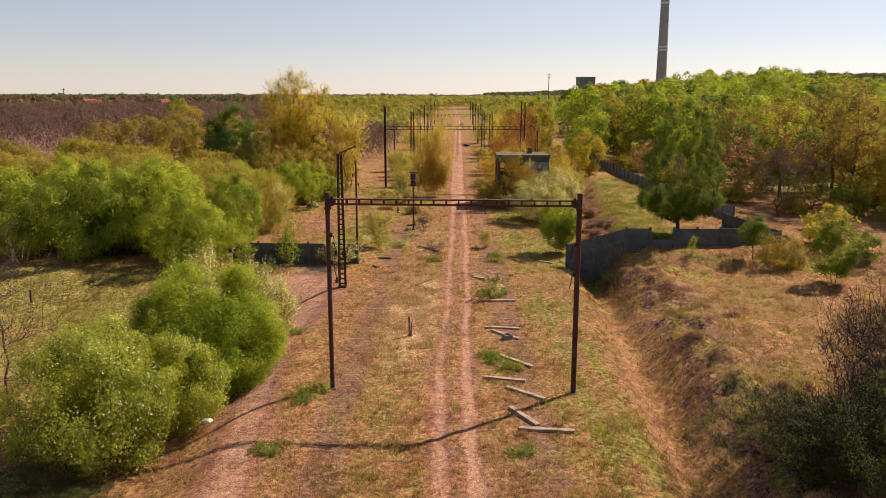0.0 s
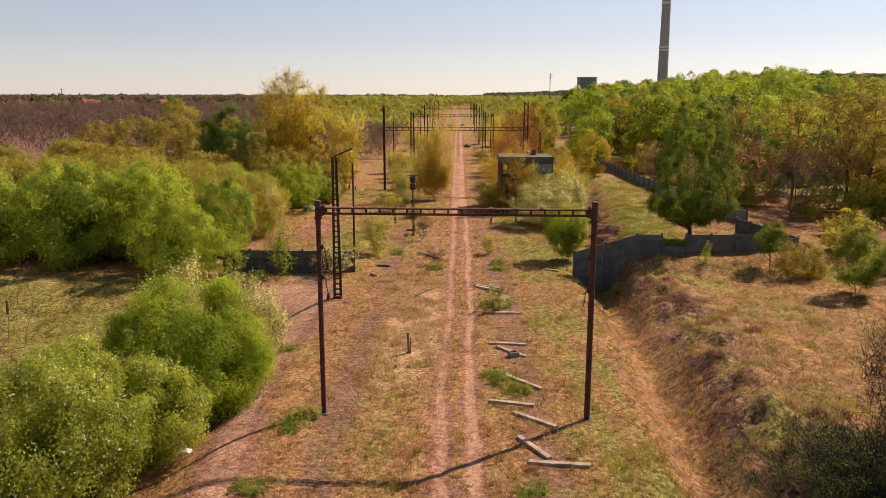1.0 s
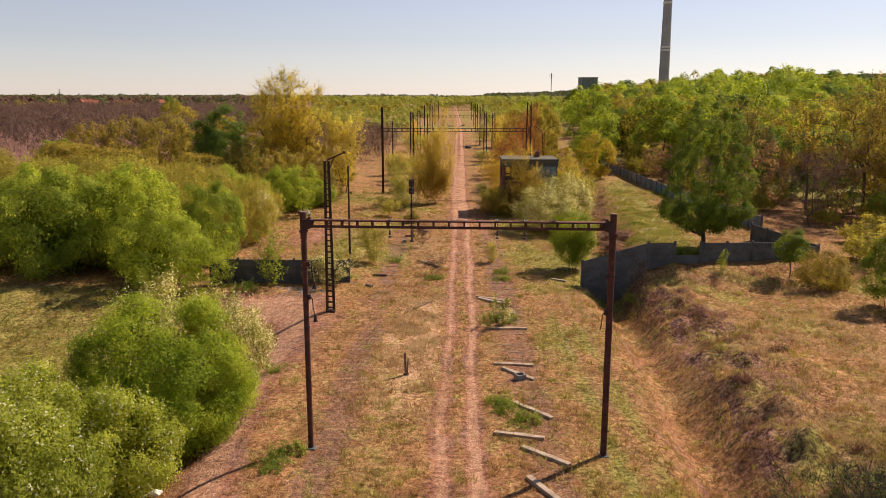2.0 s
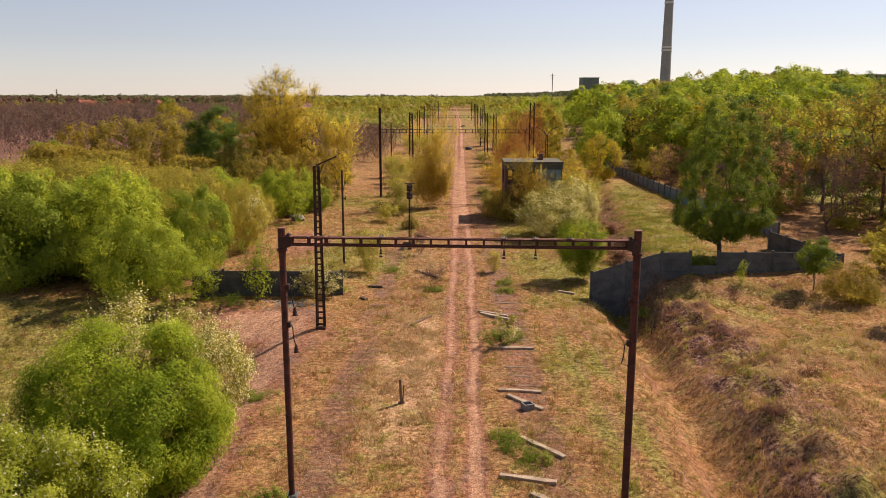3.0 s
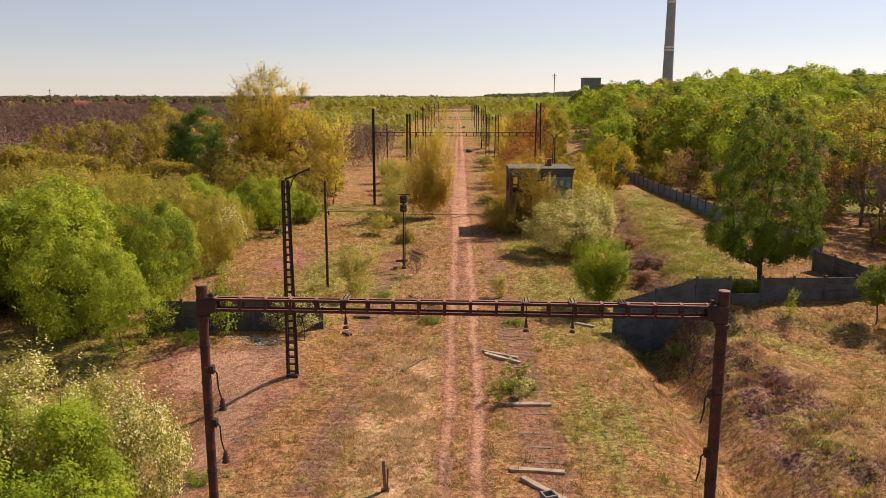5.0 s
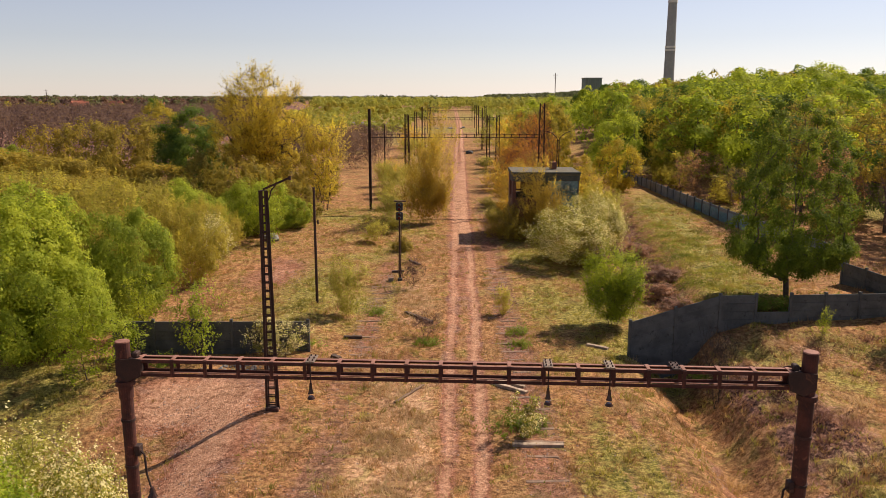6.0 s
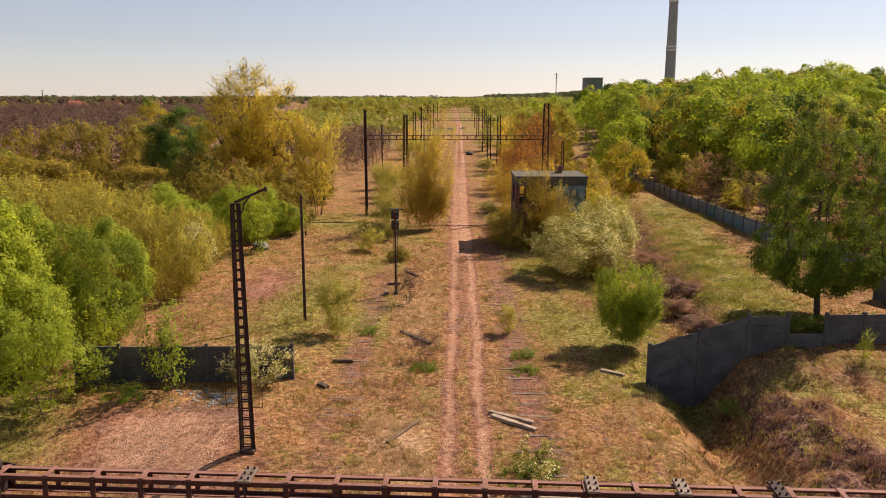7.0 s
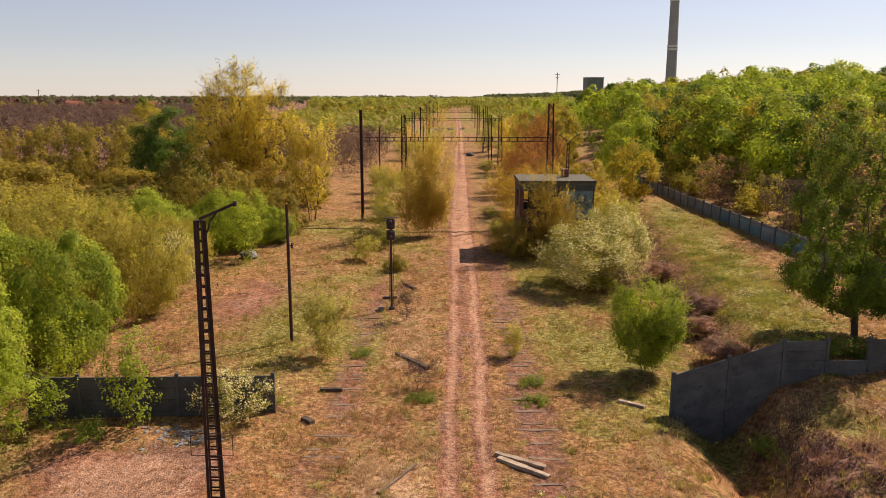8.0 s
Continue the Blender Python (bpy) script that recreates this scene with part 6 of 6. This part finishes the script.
def rough_stone(name, x, y, sx, sy, sz, mat, label, category, seed, dz=0.0, group=""):
    rng = np.random.default_rng(seed)
    bm = bmesh.new()
    bmesh.ops.create_icosphere(bm, subdivisions=2, radius=1.0)
    for v in bm.verts:
        k = 1 + rng.normal(0, 0.09)
        v.co = Vector((v.co.x * sx * k, v.co.y * sy * k, v.co.z * sz * k))
    me = bpy.data.meshes.new(name)
    bm.to_mesh(me), bm.free()
    me.materials.append(mat)
    ob = new(name, me)
    ob.matrix_basis = pose(x, y, on_land(x, y, dz + sz * 0.35), 0, 0, seed * 47 % 360)
    return tagged(ob, label, category, group)


rough_stone("boulder", -17.6, 97.2, 0.8, 0.7, 0.55, RUBBLE, "pale grey boulder at the edge of the clearing", "boulder", 3)
dr = np.random.default_rng(12)
for i in range(14):
    rough_stone("rubble_heap", -38 + dr.normal(0, 6), 395 + dr.normal(0, 9), dr.uniform(2, 5), dr.uniform(1.5, 3), dr.uniform(0.5, 1.2), RUBBLE, "pale heap of concrete rubble on the valley floor", "rubble", 300 + i, 0.0, "rubble heaps in the valley")
for i in range(6):
    rough_stone("rubble_heap", -6 + 2.4 * i + dr.normal(0, 0.6), 358 + dr.normal(0, 4), dr.uniform(0.5, 1.3), dr.uniform(0.5, 1.2), dr.uniform(0.3, 0.6), RUBBLE, "pale heap of concrete rubble across the line", "rubble", 330 + i, 0.0, "rubble heaps in the valley")
rough_stone("boulder", 4.2, 205.0, 1.0, 0.8, 0.6, CONCRETE_DARK, "dark grey block of concrete beside the trail", "boulder", 340)
rough_stone("litter_bag", -11.6, 33.5, 0.30, 0.2, 0.16, WHITE_TRASH, "crumpled white plastic bag on the ground", "litter", 4)
rough_stone("litter_bag", -12.5, 36.0, 0.18, 0.13, 0.10, WHITE_TRASH, "small crumpled white plastic bag on the ground", "litter", 5)
rr = np.random.default_rng(9)
for i in range(110):
    sz = rr.uniform(0.035, 0.1)
    rough_stone("rubble_lump", -11.2 + rr.normal(0, 0.8), 61.4 + rr.normal(0, 0.5), sz * 1.5, sz, sz * 0.45, RUBBLE, "grey lump of broken concrete in a rubble heap", "rubble", 100 + i, 0.0, "rubble before the wall")
for x, y, h in ((-30.8, 63.8, 1.1), (-31.3, 54.8, 1.1)):
    fp = thing("field_post", pose(x, y, on_land(x, y, -0.1), 2, 3), "short weathered wooden post in the field", "post", "field posts")
    part("shaft", add_cone(bmesh.new(), 0.09, 0.08, h, Matrix(), 8), DARK_WOOD, fp)
bx = thing("cable_box", pose(3.35, 43.9, on_land(3.35, 43.9), 0, 0, 20), "small open concrete cable box beside the sleepers", "box")
for sx, sy, px, py in ((0.5, 0.07, 0, -0.2), (0.5, 0.07, 0, 0.2), (0.07, 0.33, -0.215, 0), (0.07, 0.33, 0.215, 0)):
    part("side", box(sx, sy, 0.36, pose(px, py, 0.12), 0.01), RUBBLE, bx)
sb = thing("relay_box", pose(-4.75, 81.4, on_land(-4.75, 81.4), 0, 0, 12), "small pale concrete relay box beside the signal", "box")
part("body", box(0.36, 0.28, 0.24, pose(0, 0, 0.1), 0.02), RUBBLE, sb)
part("lid", box(0.4, 0.32, 0.05, pose(0, 0, 0.24), 0.015), PALE_STEEL, sb)
am = thing("arm_mast", pose(13.3, 121.0, on_land(13.3, 121.0, -0.1)), "slim dark mast with two curved arms behind the hut", "mast")
for u in (-0.16, 0.16):
    part("leg", add_beam(bmesh.new(), (u, 0, 0), (u * 0.7, 0, 8.6), 0.06, 0.1), RUST_DARK, am)
for i in range(11):
    part("lacing", add_beam(bmesh.new(), (-0.14, 0, 0.5 + i * 0.72), (0.14, 0, 1.0 + i * 0.72), 0.04, 0.04), RUST_DARK, am)
for sgn in (-1, 1):
    bm = bmesh.new()
    ps = [(0, 0, 8.4), (sgn * 0.35, 0, 9.0), (sgn * 0.9, 0, 9.4), (sgn * 1.5, 0, 9.65)]
    for p, q in zip(ps, ps[1:]):
        add_bar(bm, p, q, 0.045, 6)
    part("curved_arm", bm, RUST_DARK, am)
# sprayed patches on the long fence
ff = bpy.data.objects["fence_far"]
for k, (y, w, h) in enumerate(((89.2, 2.1, 1.5), (91.7, 2.0, 1.2), (94.1, 2.1, 1.6), (96.5, 2.0, 1.3), (98.9, 2.1, 1.5), (101.2, 2.0, 1.2), (103.6, 2.1, 1.5), (106.0, 2.1, 1.4), (108.4, 2.0, 1.2))):
    x, turn = np.interp(y, [80, 100, 124], [29.6, 27.6, 26.6]), 95.7 if y < 100 else 92.4
    part("paint_field", box(w, 0.008, h, pose(0, 0, 0), 0.002), (PAINT_TEAL, PAINT_PALE, PAINT_BLUE)[k % 3], ff, "faded teal sprayed panel", at=Matrix.Translation((x - 26.2 - 0.052, y - 150, 1.95)) @ pose(0, 0, 0, 0, 0, turn))
for k, (y, w, zc, mat) in enumerate(((96.5, 1.9, 2.0, PAINT_PALE), (98.9, 1.8, 1.9, PAINT_PALE), (103.6, 2.0, 2.0, PAINT_PALE), (106.0, 2.0, 2.1, PAINT_PALE), (108.4, 1.7, 1.9, PAINT_BLUE), (91.5, 1.9, 2.0, PAINT_PALE), (113.0, 1.6, 2.0, PAINT_PALE))):
    x = np.interp(y, [80, 100, 124], [29.6, 27.6, 26.6])
    turn = 96 if y < 100 else 92.4
    for j in range(5):
        bm = bmesh.new()
        add_box(bm, w * 0.13, 0.012, 0.5 + 0.35 * math.sin(2.1 * j + k), pose(0, 0, 0, 0, 22 * math.sin(1.7 * j + k)))
        part("paint_stroke", bm, mat, ff, "faded sprayed paint stroke", at=Matrix.Translation((x - 26.2 - 0.066, y - 150 + (j - 2) * w * 0.18, zc + 0.1 * math.sin(j * 1.3))) @ pose(0, 0, 0, 0, 0, turn))
# weeds
for i, (x, y, h, w) in enumerate(((2.4, 39.8, 1.0, 1.0), (3.1, 38.6, 0.9, 0.9), (2.1, 41.0, 0.8, 0.8), (2.6, 54.2, 1.3, 1.2), (3.4, 54.6, 1.2, 1.0), (-6.9, 35.2, 1.0, 1.1), (-7.4, 34.2, 0.8, 0.9), (-10.6, 38.0, 0.9, 1.0), (-7.6, 29.0, 0.9, 0.9), (3.7, 65.6, 0.9, 0.9), (3.9, 68.0, 1.1, 0.9), (-5.2, 72.6, 0.9, 1.0), (2.9, 29.0, 0.8, 0.9), (-9.6, 45.5, 0.8, 1.0), (20.0, 69.0, 1.6, 1.8), (18.2, 69.6, 1.4, 1.6), (23.0, 69.3, 1.6, 1.7), (-15.4, 61.4, 1.1, 1.2), (-8.6, 64.6, 1.1, 1.2), (-1.4, 66.0, 0.9, 1.0), (13.6, 62.5, 1.0, 1.3))):
    plant("weed_clump", "weed_clump", x, y, "clump of fresh green weeds", "weed", "weed clumps", h, w)


# ---- grass ----
def tufts(name, count, x0, x1, y0, y1, keep, high, wide, mat, label, blades_=4, seed=1, lean=0.45, clump=None):
    """Tussocks of a few broad blades; keep gives the chance that one grows at a place."""
    rng = np.random.default_rng(seed)
    x = rng.uniform(x0, x1, count * 6)
    y = y0 + (y1 - y0) * rng.random(count * 6) ** 1.5
    ok = rng.random(count * 6) < keep(x, y)
    x, y = x[ok][:count], y[ok][:count]
    z = land(x, y) - 0.02
    root = np.repeat(np.stack([x, y, z], 1), blades_, 0)
    n_ = len(root)
    big_ = np.repeat(rng.uniform(0.55, 1.4, len(x)), blades_)
    root[:, :2] += rng.normal(0, clump or wide * 1.6, (n_, 2)) * big_[:, None]
    d = np.stack([rng.normal(0, lean, n_), rng.normal(0, lean, n_), np.ones(n_)], 1)
    d /= np.linalg.norm(d, axis=1)[:, None]
    ang = rng.uniform(0, 6.283, n_)
    side = np.stack([np.cos(ang), np.sin(ang), np.zeros(n_)], 1)
    wd, ht = (wide * big_ * rng.uniform(0.6, 1.3, n_))[:, None], (high * big_ * rng.uniform(0.6, 1.3, n_))[:, None]
    return tagged(new(name, quads(name, np.stack([root - side * wd * 0.7, root + side * wd * 0.7, root + d * ht], 1), mat)), label, "grass", kind="stuff")


def clear(x, y):
    """Where plants grow: little on bare soil."""
    return np.clip(1.05 - 1.15 * cover(x, y)[0], 0.02, 1)


def clumpy(x, y, s, k):
    return np.clip(0.55 + 0.75 * wave(x, y, s, k), 0.08, 1)


tufts("dry_grass", 11500, -30, 34, 18, 120, lambda x, y: clear(x, y) * clumpy(x, y, 0.7, 1) ** 2 * np.clip(1.0 - 0.9 * cover(x, y)[1], 0.15, 1), 0.25, 0.02, GRASS_DRY, "tussocks of dry straw-coloured grass", 12, seed=41, lean=0.6, clump=0.09)
tufts("green_grass", 11500, -34, 34, 18, 125, lambda x, y: clear(x, y) * clumpy(x, y, 1.1, 2) ** 2 * np.clip(0.06 + cover(x, y)[1], 0, 1), 0.26, 0.02, GRASS_GREEN, "tussocks of green and yellowing grass", 12, seed=42, lean=0.5, clump=0.09)
tufts("dead_weeds", 42000, 8, 34, 20, 112, lambda x, y: np.clip(cover(x, y)[2] * 1.1, 0, 1) * clumpy(x, y, 0.62, 3) ** 1.5 * (0.4 + 0.6 * clumpy(x + 0.4 * y, y, 1.1, 8)), 0.15, 0.026, WEED_DEAD, "matted dead brown weeds on the rough bank", 3, seed=43, lean=1.1)
tufts("grass_tussocks", 3600, -30, 33, 18, 110, lambda x, y: clear(x, y) ** 2 * clumpy(x, y, 1.7, 6), 0.24, 0.026, GRASS_DRY, "tight tussocks of dry grass", 22, seed=44, lean=0.8, clump=0.11)
tufts("olive_tussocks", 3000, -30, 33, 18, 110, lambda x, y: clear(x, y) ** 2 * np.clip(0.2 + cover(x, y)[1], 0, 1), 0.24, 0.026, GRASS_GREEN, "tight tussocks of olive grass", 22, seed=45, lean=0.8, clump=0.12)
tufts("weed_hummocks", 900, 9, 33, 20, 110, lambda x, y: np.clip(cover(x, y)[2], 0, 1) ** 2 * clumpy(x, y, 0.9, 5) ** 3, 0.32, 0.026, WEED_DEAD, "hummocks of matted dead brown weeds", 90, seed=46, lean=0.8, clump=0.2)
tufts("lush_grass", 14000, 9, 27, 66, 112, lambda x, y: np.exp(-((x - bank_x(y) - 4.0) / 2.6) ** 2) * clumpy(x, y, 1.3, 4) ** 2, 0.17, 0.03, GRASS_LUSH, "patches of fresh green grass on the bank", 3, seed=47, lean=0.8)
tufts("lush_grass", 8000, -22, 34, 22, 90, lambda x, y: clear(x, y) * clumpy(x, y, 1.5, 7) ** 6, 0.15, 0.028, GRASS_LUSH, "small patches of fresh green grass", 3, seed=48, lean=0.8)
tufts("bleached_straw", 7500, -6, 27, 34, 90, lambda x, y: np.clip(pale(x, y), 0, 1) * clumpy(x, y, 0.8, 3) ** 2, 0.32, 0.02, GRASS_PALE, "wind-laid tufts of bleached straw", 12, seed=49, lean=0.9, clump=0.12)


def pebbles(name, count, x0, x1, y0, y1, keep, size, mat, label, seed):
    """Small angular stones strewn over bare soil, joined."""
    rng = np.random.default_rng(seed)
    x, y = rng.uniform(x0, x1, count * 8), rng.uniform(y0, y1, count * 8)
    ok = rng.random(count * 8) < keep(x, y)
    x, y = x[ok][:count], y[ok][:count]
    mid = np.stack([x, y, land(x, y)], 1)[:, None, :]
    r = (size * rng.uniform(0.4, 1.0, len(x)) ** 2 + 0.015)[:, None, None]
    turn = rng.uniform(0, 6.283, len(x))
    ring = np.stack([np.stack([np.cos(turn + a), np.sin(turn + a), np.zeros(len(x))], 1) for a in (0.0, 1.7, 3.2, 4.9)], 1) * r * rng.uniform(0.7, 1.3, (len(x), 4, 1))
    top = mid + np.array([0, 0, 0.75]) * r
    base = mid + ring
    tri = [np.stack([base[:, i], base[:, (i + 1) % 4], top[:, 0]], 1) for i in range(4)]
    return tagged(new(name, quads(name, np.concatenate(tri), mat)), label, "gravel", kind="stuff")


pebbles("loose_stones", 5200, -14, 11, 24, 84, lambda x, y: np.clip(cover(x, y)[0] * 0.9 + 0.35 * track(x, y), 0, 1) * clumpy(x, y, 1.3, 5) * (1 - 0.85 * np.exp(-((x - trail_x(y)) / 1.6) ** 4)), 0.05, PEBBLE, "small loose stones on the bare soil", 61)
